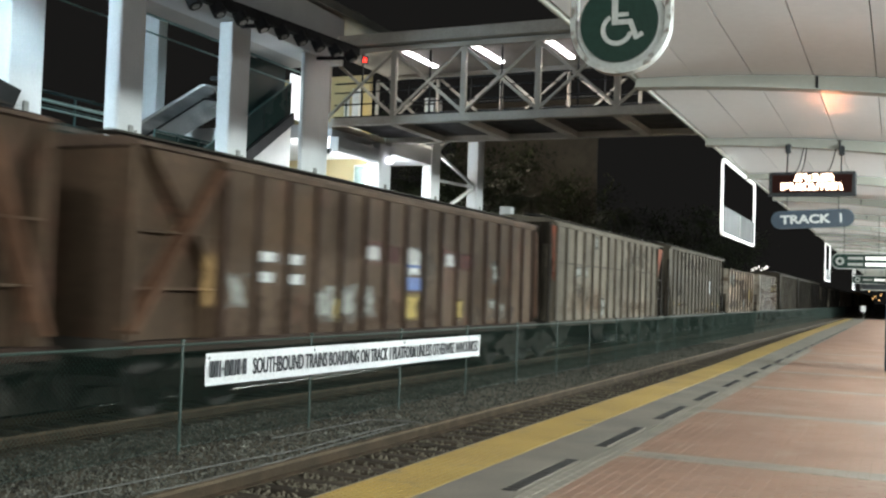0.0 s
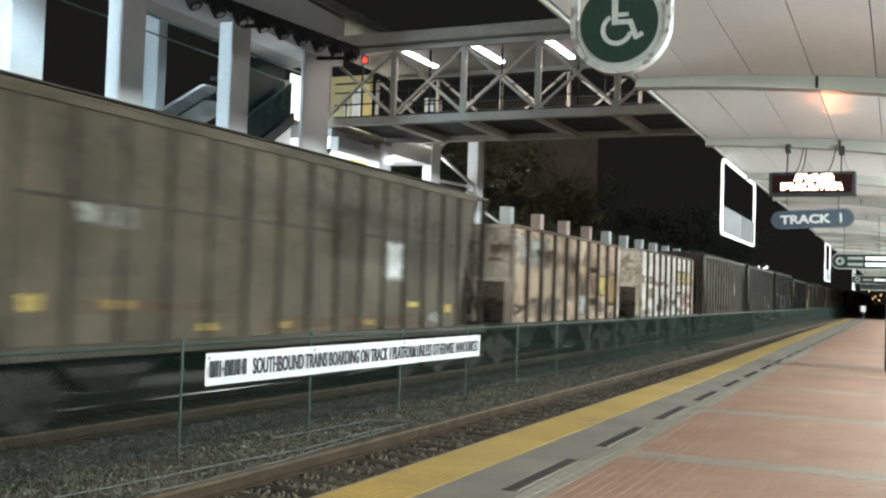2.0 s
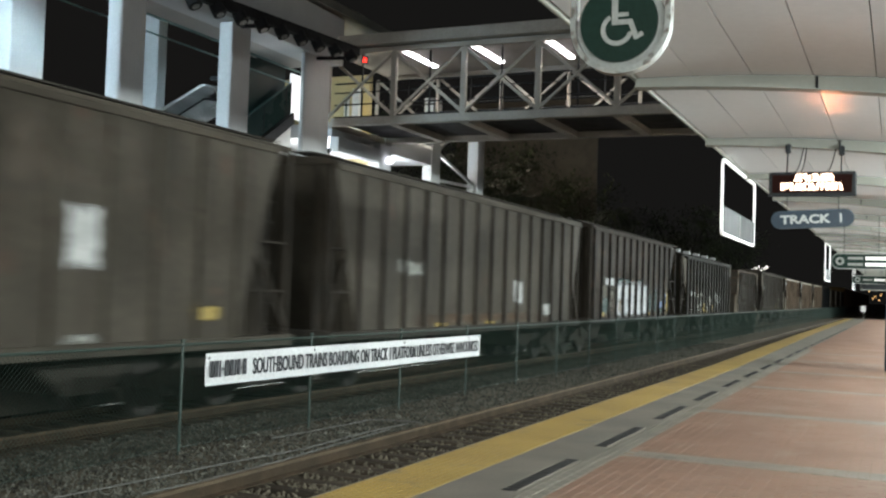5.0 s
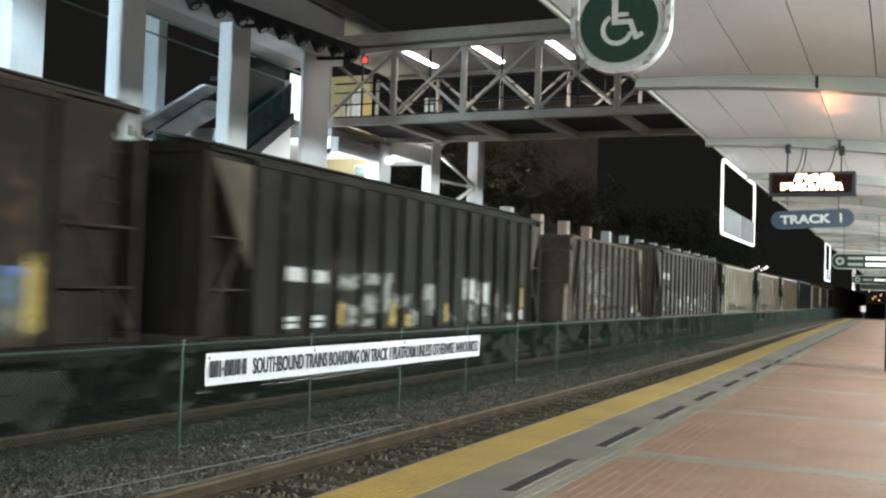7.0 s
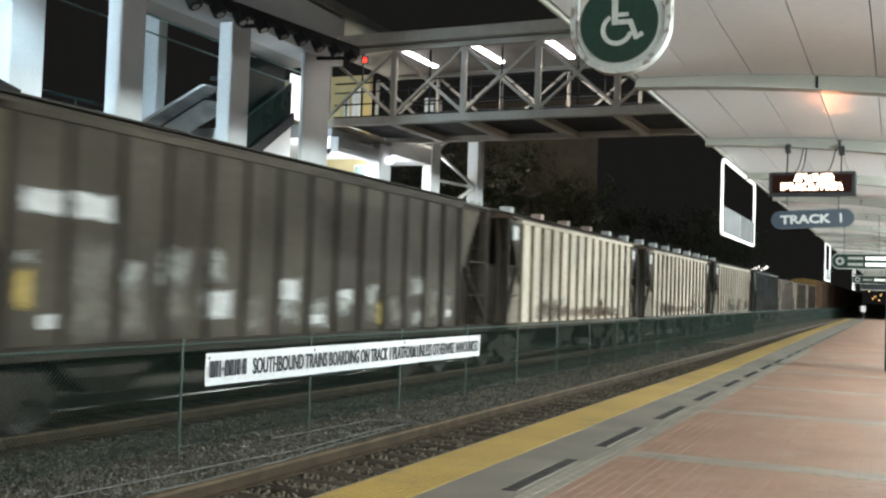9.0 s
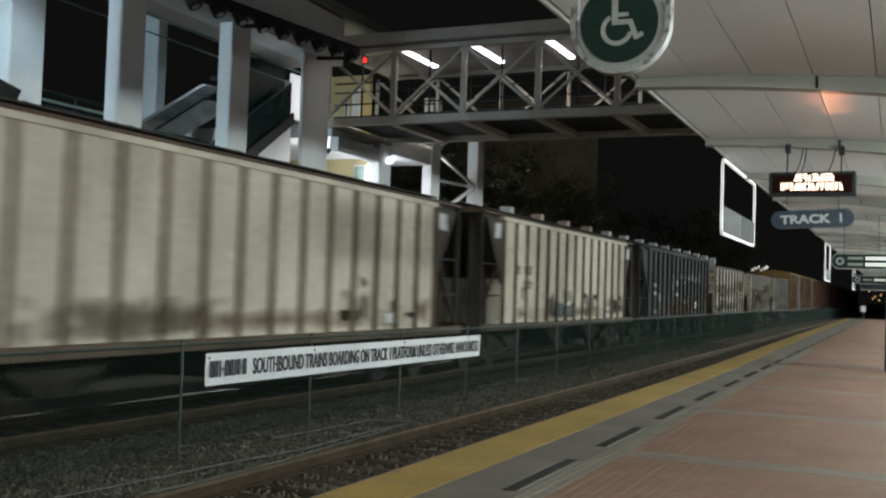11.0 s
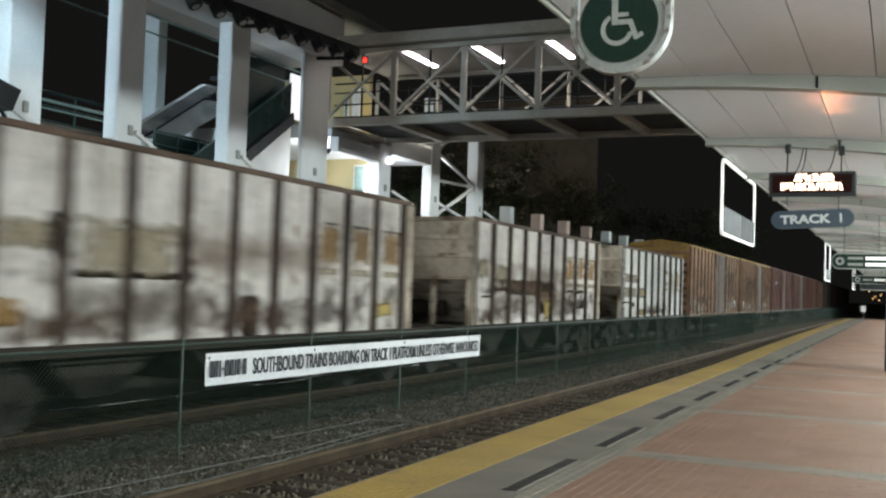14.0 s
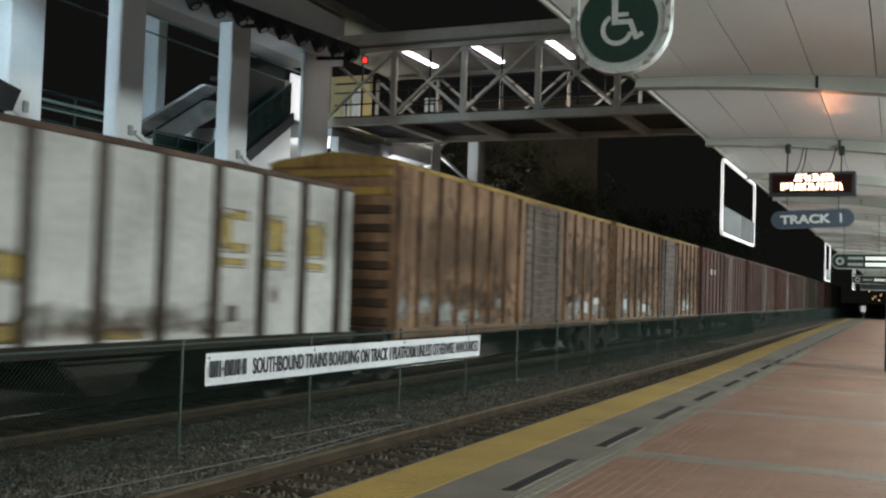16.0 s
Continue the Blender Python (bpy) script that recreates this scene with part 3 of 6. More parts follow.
def edge_frame(y0, y1, z0, z1):
    """A lit rounded frame that hangs from the eave, parallel to the track."""
    s = thing("hanging_frame", "rounded hanging sign frame with glowing white edge", "sign", "frames along the eave")
    x, r, w = EAVE_X - 0.03, 0.16, 0.042
    outer, inner = [], []
    for cy, cz_, a0 in ((y1 - r, z0 + r, -90), (y1 - r, z1 - r, 0), (y0 + r, z1 - r, 90), (y0 + r, z0 + r, 180)):
        for a in range(a0, a0 + 91, 15):
            ca, sa = math.cos(radians(a)), math.sin(radians(a))
            outer.append((cy + r * ca, cz_ + r * sa))
            inner.append((cy + (r - w) * ca, cz_ + (r - w) * sa))
    bm = bmesh.new()
    n = len(outer)
    v = [[bm.verts.new((xx, *p)) for p in ring] for xx, ring in ((x - 0.02, outer), (x + 0.02, outer), (x + 0.02, inner), (x - 0.02, inner))]
    for i in range(n):
        for q in range(4):
            bm.faces.new((v[q][i], v[q][(i + 1) % n], v[(q + 1) % 4][(i + 1) % n], v[(q + 1) % 4][i]))
    bmesh.ops.recalc_face_normals(bm, faces=bm.faces)
    part("lit_edge", bm, FRAME_GLOW, s, "glowing white rounded edge")
    part("panel", box(x - 0.012, x + 0.012, y0 + 0.05, y1 - 0.05, z0 + 0.05, z0 + 0.50), PANEL_GREY, s, "grey frosted lower panel")
    part("mullion", box(x - 0.02, x + 0.02, (y0 + y1) / 2 - 0.02, (y0 + y1) / 2 + 0.02, z0 + 0.07, z0 + 0.47), SIGN_GREY, s)
    return s


edge_frame(17.55, 21.8, 2.68, 3.985)
edge_frame(44.2, 47.4, 2.45, 4.03)
edge_frame(72.0, 75.2, 2.45, 4.03)

post = thing("platform_sign", "small white sign on a post at the platform end", "sign")
part("board", box(-3.24, -2.80, 104.0, 104.05, 0.75, 1.32), WHITE_PAINT, post)
part("pole", bar((-3.0, 104.06, 0), (-3.0, 104.06, 1.28), 0.06, sides=8), BEAM, post)

# ---- fence between the tracks ----
fence = thing("chain_link_fence", "low green vinyl chain-link fence between the tracks", "fence")
post_me = mesh_of("post", bar((0, 0, -0.75), (0, 0, 0.84), 0.042, sides=10), FENCE_GREEN)
cap_me = mesh_of("post_cap", bar((0, 0, 0.835), (0, 0, 0.87), 0.065, sides=10), FENCE_GREEN)
for i in range(-3, 60):
    p = part("post", None, None, fence, data=post_me)
    p.matrix_basis = pose(FENCE_X, 10.32 + 3.06 * i, 0)
    part("post_cap", None, None, p, data=cap_me)
for z, w in ((0.80, 0.036), (-0.48, 0.008)):
    part("top_rail" if z > 0 else "tension_wire", bar((FENCE_X, 1, z), (FENCE_X, 190, z), w, sides=8), FENCE_GREEN, fence)
vs, fs = [], []
for first, count, gap, thick in ((2.0, 1025, 0.062, 0.0024), (65.5, 640, 0.186, 0.0052)):
    for i in range(2 * count):
        y = first + gap * (i % count)
        lean = 1.27 if i < count else -1.27
        n0 = len(vs)
        for p in ((FENCE_X, y, -0.48), (FENCE_X, y + lean, 0.79)):
            for dx, dy in ((0.0030, 0), (-0.0016, thick), (-0.0016, -thick)):
                vs.append((p[0] + dx, p[1] + dy, p[2]))
        fs += [(n0, n0 + 1, n0 + 4, n0 + 3), (n0 + 1, n0 + 2, n0 + 5, n0 + 4), (n0 + 2, n0, n0 + 3, n0 + 5)]
wire = bpy.data.meshes.new("chain_link")
wire.from_pydata(vs, [], fs)
wire.materials.append(FENCE_GREEN)
tagged(part("chain_link", None, None, fence, data=wire), kind="stuff")

banner = thing("banner", "long white banner with black lettering tied to the fence", "banner")
BX = FENCE_X + 0.05
bm = bmesh.new()
cols = [10.74 + (20.13 - 10.74) * i / 40 for i in range(41)]


def wave(y, h):
    return BX + 0.012 * math.sin(y * 2.1 + h * 2) + 0.006 * math.sin(y * 5.3)


pv = [[[bm.verts.new((wave(y, h) + d, y, z0 + (z1 - z0) * h)) for h in (0, 0.5, 1)] for d in (0, -0.006)] for y in cols
      for z0, z1 in ((0.255 - 0.041 * (y - 10.74) / 9.39, 0.673 - 0.021 * (y - 10.74) / 9.39),)]
for i in range(40):
    for h in range(2):
        bm.faces.new((pv[i][0][h], pv[i + 1][0][h], pv[i + 1][0][h + 1], pv[i][0][h + 1]))
        bm.faces.new((pv[i][1][h], pv[i][1][h + 1], pv[i + 1][1][h + 1], pv[i + 1][1][h]))
bmesh.ops.recalc_face_normals(bm, faces=bm.faces)
part("cloth", bm, WHITE_SIGN, banner)
y = 10.80
for w in (0.07, 0.08, 0.03, 0.045, 0.08, 0.085, 0.03, 0.065, 0.02, 0.08):
    short = w in (0.045, 0.02)
    part("name_bar", box(BX + 0.02, BX + 0.026, y, y + w, 0.44 if short else 0.362, 0.48 if short else 0.575), INK, banner)
    y += w + 0.024
tilt = Matrix.Rotation(radians(-0.19), 4, "X")
words("lettering", "SOUTHBOUND TRAINS BOARDING ON TRACK 1 PLATFORM UNLESS OTHERWISE ANNOUNCED", INK,
      Matrix.Translation((BX + 0.022, 15.87, 0.447)) @ tilt @ FACE_TRACK, 0.225, banner, width=8.22, bold=0.014)
for y in (10.80, 13.4, 16.5, 19.5, 20.05):
    part("tie_wrap", box(BX - 0.06, BX + 0.008, y - 0.01, y + 0.01, 0.60, 0.63), INK, banner)

# ---- far platform and station house ----
far_plat = box(-26, -12.75, -12, 120, -1.0, 0.15, bevel=0.02)
tagged(part("far_platform", far_plat, CONCRETE), "concrete platform on the far side of the tracks", "platform", kind="structure")


def column(x0, x1, y0, y1, z1, label, group="station house columns"):
    c = thing("column", label, "column", group)
    part("shaft", box(x0, x1, y0, y1, 0.15, z1, bevel=0.03), COLUMN, c)
    part("base", box(x0 - 0.05, x1 + 0.05, y0 - 0.05, y1 + 0.05, 0.15, 0.5, bevel=0.02), CONCRETE, c)
    part("fitting", box(x1, x1 + 0.06, (y0 + y1) / 2 - 0.08, (y0 + y1) / 2 + 0.08, 5.05, 5.3, bevel=0.02), SIGN_GREY, c)


SOF = 8.85
for y0, y1 in ((15.45, 16.40), (18.73, 19.60), (23.09, 24.0)):
    column(COL_X - 0.45, COL_X, y0, y1, SOF, "white painted concrete column of the station house")
column(COL_X - 0.16, COL_X, 26.9, 28.45, 9.36, "broad grey concrete column under the footbridge end")
for y0 in (25.95, 31.0):
    column(-22.8, -22.0, y0, y0 + 0.45, 10.4, "white column at the back of the station house")
for y0 in (15.0, 20.2):
    column(-24.9, -24.5, y0, y0 + 0.6, SOF, "white column at the back of the station house")
house = thing("station_house", "pale concrete station house with open upper floor", "building", kind="structure")
part("roof_beam", box(COL_X - 0.9, COL_X + 0.15, 6, 29.0, SOF + 0.002, 10.4, bevel=0.02), COLUMN, house)
part("soffit", box(-19.0, COL_X - 0.9, 20.9, 29.0, SOF + 0.05, 9.1), SOFFIT, house)
part("roof", box(-19.0, COL_X + 0.4, 6, 34.0, 10.42, 10.7), BEAM, house)
part("upper_floor", box(-26, -17.3, 29.2, 37, 6.55, 7.0, bevel=0.02), COLUMN, house)
part("back_wall", box(-26, -20.2, 37, 37.25, 0.15, 10.4), YELLOW_WALL, house)
part("lobby_wall", box(-24, -18.75, 34.6, 34.8, 0.15, 6.55), YELLOW_WALL, house)
part("upper_wall", box(-23, -19.75, 34.8, 35.0, 7.0, 9.36), YELLOW_WALL, house)
part("upper_post", box(-19.75, -19.45, 34.78, 35.0, 7.0, 9.36), WHITE_PAINT, house)
# bright stair-head opening drawn as a thin box with emission
part("lit_window", box(-18.72, -18.66, 28.72, 29.6, 7.15, 8.65), LIT_WINDOW, house, "glowing sheet for the bright window at the stair head")
for x0, x1, z0, z1, y in ((-19.4, -18.85, 3.6, 6.3, 34.55), (-20.05, -19.85, 7.1, 9.0, 34.75)):
    w = part("window", box(x0, x1, y - 0.06, y, z0, z1), WHITE_PAINT, house)
    part("pane", box(x0 + 0.06, x1 - 0.06, y - 0.075, y - 0.062, z0 + 0.06, z1 - 0.06), PANE, w)

# columns, beams and bracing past the bridge
for x0, y0, y1, z1 in ((-17.45, 32.1, 33.0, 6.75), (-17.42, 36.5, 37.35, 9.2), (-17.5, 41.3, 42.05, 9.2)):
    column(x0, COL_X, y0, y1, z1, "white column carrying the footbridge landing", "landing columns")
part("landing_beam", box(-17.38, COL_X - 0.03, 33.0, 36.5, 6.48, 7.6, bevel=0.02), COLUMN, house)
part("landing_beam", box(-17.38, COL_X - 0.03, 29.2, 32.1, 6.05, 6.54, bevel=0.02), COLUMN, house)
brace = thing("cross_bracing", "white steel cross bracing between two columns", "bracing")
for ya, za, yb, zb in ((37.35, 7.13, 41.3, 6.2), (37.35, 7.13, 39.4, 8.4), (37.35, 6.0, 41.3, 6.12), (41.3, 6.05, 37.35, 4.55), (37.35, 5.12, 41.3, 4.5), (41.3, 4.45, 37.35, 3.2), (37.35, 3.7, 41.3, 3.75)):
    part("brace_bar", bar((-17.2, ya, za), (-17.2, yb, zb), 0.11), WHITE_PAINT, brace)
gb = thing("globe_lamp", "glowing round globe lamp on the landing column", "lamp")
bm = bmesh.new()
bmesh.ops.create_uvsphere(bm, u_segments=16, v_segments=10, radius=0.14, matrix=Matrix.Translation((-16.85, 32.6, 6.18)))
part("globe", bm, GLOBE_GLOW, gb)
part("arm", bar((-17.1, 33.2, 6.1), (-16.88, 32.65, 6.1), 0.04, sides=8), DARK, gb)
wl = thing("wall_lamp", "small glowing wall lamp on the broad column", "lamp")
part("lens", bm_ring(bmesh.new(), -16.96, 5.95, 28.46, 28.52, 0.0005, 0.06, n=12), GLOBE_GLOW, wl)
part("cup", bm_ring(bmesh.new(), -16.96, 5.95, 28.445, 28.46, 0.0005, 0.09, n=12), DARK, wl)

al = thing("wall_lamp", "small amber wall lamp on the station house", "lamp")
part("lens", box(-16.93, -16.90, 17.00, 17.26, 3.34, 3.52, bevel=0.02), AMBER_GLOW, al)
part("bracket", box(-17.0, -16.93, 17.03, 17.23, 0.15, 3.57), DARK, al)

# escalator and stair
esc = thing("escalator", "steel escalator rising to the upper floor", "escalator")


def incline(x0, x1, pts_lo, pts_hi):
    return bm_prism(bmesh.new(), pts_lo + pts_hi[::-1], "x", x0, x1)


def climb(y):
    """Height of the escalator's handrail."""
    return 6.22 + 0.60 * (y - 23.6)


def band(x0, x1, lo, hi, y0=13.6, y1=26.5):
    return incline(x0, x1, [(y0, climb(y0) + lo), (y1, climb(y1) + lo), (y1 + 0.9, climb(y1) + lo + 0.1)], [(y0, climb(y0) + hi), (y1, climb(y1) + hi), (y1 + 0.9, climb(y1) + hi + 0.1)])


part("truss", incline(-21.4, -20.5, [(23.7, 5.85), (25.36, 6.02), (27.2, 7.02), (28.2, 7.4)], [(23.72, 5.87), (25.36, 6.78), (27.2, 7.86), (28.2, 7.9)]), ESCALATOR, esc, "pale grey side of the escalator")
part("lower_truss", band(-21.36, -20.56, -1.7, -0.9, y1=23.7), DARK, esc)
for x in (-20.52,):
    bal = part("balustrade", band(x - 0.03, x + 0.03, -0.53, -0.46), DARK, esc, "dark lower balustrade")
    part("glass", band(x - 0.02, x + 0.02, -0.46, -0.03), SATIN, bal, "satin steel panel")
    bm = bmesh.new()
    pts = [(13.6, climb(13.6)), (26.3, climb(26.3))] + [(26.7 + 0.55 * math.sin(a), climb(26.3) - 0.28 + 0.36 * math.cos(a)) for a in (-0.35, 0.1, 0.6, 1.1, 1.6, 2.2, 2.9)]
    for p, q in zip(pts, pts[1:]):
        bm_bar(bm, (x, *p), (x, *q), 0.10, sides=8)
    part("handrail", bm, STEEL, bal, "bright steel handrail")
stair = thing("stair", "stair with white side wall and dark glass guard", "stair")
part("side_wall", bm_prism(bmesh.new(), [(17.0, 0.15), (28.7, 0.15), (28.7, 7.05), (26.3, 5.35), (18.0, 0.15)][:5], "x", -18.75, -18.6), WHITE_PAINT, stair)
part("stringer", incline(-18.8, -18.5, [(18.0, 0.2), (26.3, 5.35), (28.75, 6.95)], [(17.9, 0.6), (26.2, 5.72), (28.75, 7.32)]), DARK, stair)
part("guard", incline(-18.66, -18.62, [(18.0, 0.62), (26.2, 5.74), (28.7, 7.34)], [(18.0, 1.6), (26.2, 6.75), (28.7, 8.3)]), DARK_GLASS, stair)
part("glass_screen", box(-18.96, -18.93, 25.4, 28.75, 4.9, 8.8), DARK_GLASS, stair, "dark teal glass screen")
part("guard_rail", bar((-18.64, 18.0, 1.62), (-18.64, 28.7, 8.32), 0.06, sides=8), TEAL, stair)
for k in range(9):
    y = 18.4 + 1.25 * k
    part("guard_post", bar((-18.64, y, 0.6 + 0.626 * (y - 18)), (-18.64, y, 1.62 + 0.626 * (y - 18)), 0.05), DARK, stair)
for k in range(26):
    part("tread", None, None, stair, data=bpy.data.meshes.get("tread") or mesh_of("tread", box(-20.3, -18.8, 0, 0.42, -0.06, 0), CONCRETE)).matrix_basis = pose(0, 18.2 + 0.41 * k, 0.35 + 0.257 * k)


def railing(label, x, y0, y1, z, h, step, paint_of=TEAL, bars=(1.0, 0.55, 0.08)):
    r = thing("railing", label, "railing", "station house railings")
    for zz in [z + h * q for q in bars]:
        part("rail", bar((x, y0, zz), (x, y1, zz), 0.085 if zz > z + h * 0.9 else 0.05, sides=6), paint_of, r)
    y = y0
    while y <= y1:
        part("baluster", bar((x, y, z), (x, y, z + h), 0.05), paint_of, r)
        y += step


railing("pale teal steel railing on the upper floor", -18.9, 18.0, 29.7, 7.87, 1.0, 20.0, TEAL_STEEL, (1.0, 0.52))
railing("teal steel railing of the lower landing", -18.9, 17.2, 21.6, 5.2, 0.65, 4.4, TEAL_STEEL, (1.0, 0.7))
part("landing_curb", box(-19.05, -18.85, 17.2, 21.6, 5.0, 5.2), SIGN_GREEN, house)
railing("teal steel railing behind the columns", -23.5, 20, 28, 6.2, 0.95, 2.0)
railing("teal steel railing by the escalator", -19.4, 22.9, 26, 5.0, 0.85, 1.0)
part("rail_glass", box(-19.46, -19.43, 22.9, 26.0, 3.9, 5.8), DARK_GLASS, house, "dark teal glass under the railing")
part("rail_slab", box(-23.9, -23.3, 19, 28.5, 5.9, 6.2), CONCRETE, house)
part("rail_curb", box(-19.6, -19.42, 22.9, 26.0, 0.15, 3.9), SIGN_GREEN, house)
part("guard_curb", box(-19.3, -18.98, 25.2, 29.4, 7.74, 7.86), DARK, house)

bank = thing("lamp_bank", "dark metal raceway with a row of round lamp housings", "lamp")
part("raceway", bar((-16.0, 18.5, 8.62), (-16.0, 28.4, 9.12), 0.20, 0.28), DARK, bank)
for i in range(9):
    y = 20.0 + 0.98 * i
    z = 8.62 + 0.0505 * (y - 18.5)
    h = bm_bar(bmesh.new(), (-16.0, y, z - 0.1), (-15.85, y, z - 0.36), 0.36, sides=14)
    hs = part("lamp_housing", h, DARK, bank)
    part("lens", bar((-15.84, y, z - 0.372), (-15.835, y, z - 0.38), 0.2, sides=14), SIGN_GREY, hs)
for y in (19.1, 23.5, 27.6):
    part("bracket", bar((-16.0, y, 8.75), (-17.0, y, 8.80), 0.1), DARK, bank)
rs = thing("signal", "red glowing signal lamp at the footbridge end", "signal")
part("lens", box(-15.90, -15.80, 28.62, 28.66, 8.84, 8.96), RED_GLOW, rs)
part("hood", box(-15.94, -15.76, 28.66, 28.72, 8.80, 9.02), DARK, rs)
cabinet = thing("floodlight", "dark floodlight housing on a bracket by a column", "lamp")
part("housing", bm_prism(bmesh.new(), [(14.6, 5.0), (15.25, 4.95), (15.45, 5.42), (14.6, 5.6)], "x", -17.0, -16.6), DARK, cabinet)
part("bracket", bar((-16.8, 15.1, 5.0), (-16.95, 15.5, 4.7), 0.06), DARK, cabinet)
kb = thing("knee_brace", "white diagonal steel brace on a column", "brace", "column braces")
part("bar", bar((-16.95, 19.3, 5.15), (-16.95, 20.75, 4.5), 0.10), WHITE_PAINT, kb)
for dy in (-3.9, 4.4):
    copy_thing(kb, pose(0, dy, 0))
for y in (33.0, 42.05):
    kb = thing("knee_brace", "white diagonal steel brace on a column", "brace", "column braces")
    part("bar", bar((-16.95, y, 5.1), (-16.95, y + 1.8, 4.75), 0.09), WHITE_PAINT, kb)

# ---- footbridge over the tracks ----
br = thing("footbridge", "covered steel truss footbridge over the tracks", "footbridge", kind="structure")
XA, XB = -17.2, 8.0
panel = 2.45
part("deck", box(XA, XB, BRIDGE_Y0 + 0.1, BRIDGE_Y1 - 0.1, BRIDGE_Z0 - 0.02, BRIDGE_Z0 + 0.12), DARK, br)
part("roof", box(XA - 0.3, XB, BRIDGE_Y0 - 0.35, BRIDGE_Y1 + 0.35, 9.40, 9.76, bevel=0.02), TRUSS, br)
part("ceiling", box(XA, XB, BRIDGE_Y0, BRIDGE_Y1, 9.34, 9.395), SOFFIT, br)
for y in (BRIDGE_Y0, BRIDGE_Y1):
    side = part("truss", box(XA, XB, y - 0.12, y + 0.12, BRIDGE_Z0 - 0.22, BRIDGE_Z0 + 0.04, bevel=0.01), TRUSS, br)
    part("top_chord", box(XA, XB, y - 0.1, y + 0.1, 9.2, 9.338, bevel=0.01), TRUSS, side)
    for i in range(11):
        x = XA - 0.2 + panel * i - (0.27 if y == BRIDGE_Y1 else 0)
        v = 0.05 if y == BRIDGE_Y1 else 0.09
        part("vertical", box(x - v, x + v, y - 0.07, y + 0.07, BRIDGE_Z0 + 0.04, 9.2, bevel=0.01), TRUSS, side)
        if i < 10:
            part("diagonal", bar((x, y - 0.02, BRIDGE_Z0 + 0.06), (x + panel, y - 0.02, 9.2), 0.09, 0.07), TRUSS, side)
            part("diagonal", bar((x, y + 0.03, 9.2), (x + panel, y + 0.03, BRIDGE_Z0 + 0.06), 0.07, 0.09), TRUSS, side)
            part("mullion", box(x + panel / 2 - 0.025, x + panel / 2 + 0.025, y + 0.1, y + 0.14, BRIDGE_Z0 + 0.1, 9.3), DARK, side)
    for z in (7.55, 7.95, 8.25):
        part("hand_rail", box(XA, XB, y + 0.12, y + 0.16, z, z + 0.04 if z < 8.2 else z + 0.05), DARK, side)
for i in range(11):
    x = XA - 0.2 + panel * i
    part("floor_beam", box(x - 0.14, x + 0.14, BRIDGE_Y0 + 0.1, BRIDGE_Y1 - 0.1, BRIDGE_Z0 - 0.24, BRIDGE_Z0 - 0.025, bevel=0.01), TRUSS, br)
    if 0 < i < 10:
        lt = part("light_tube", box(x + 0.10, x + 0.32, BRIDGE_Y0 + 0.25, BRIDGE_Y0 + 2.7, 9.24, 9.30, bevel=0.02), TUBE_GLOW, br, "glowing fluorescent ceiling light")
        part("fixture", box(x + 0.07, x + 0.35, BRIDGE_Y0 + 0.2, BRIDGE_Y0 + 2.75, 9.30, 9.339), WHITE_PAINT, lt)

# ---- posts along the far platform, trees, distance ----
warm_me = mesh_of("stub_column", box(-0.28, 0.28, -0.28, 0.28, 0.15, 5.65, bevel=0.03), SALMON)
stub_me = mesh_of("stub_column", box(-0.28, 0.28, -0.28, 0.28, 0.15, 5.65, bevel=0.03), COLUMN)
for i in range(14):
    warm = i in (1, 2, 3)
    tagged(part("stub_column", None, None, data=warm_me if warm else stub_me), "salmon painted column along the far platform" if warm else "pale concrete column along the far platform", "column", "far platform columns").matrix_basis = pose(COL_X - 0.3, 45.9 + BAY * i, 0)


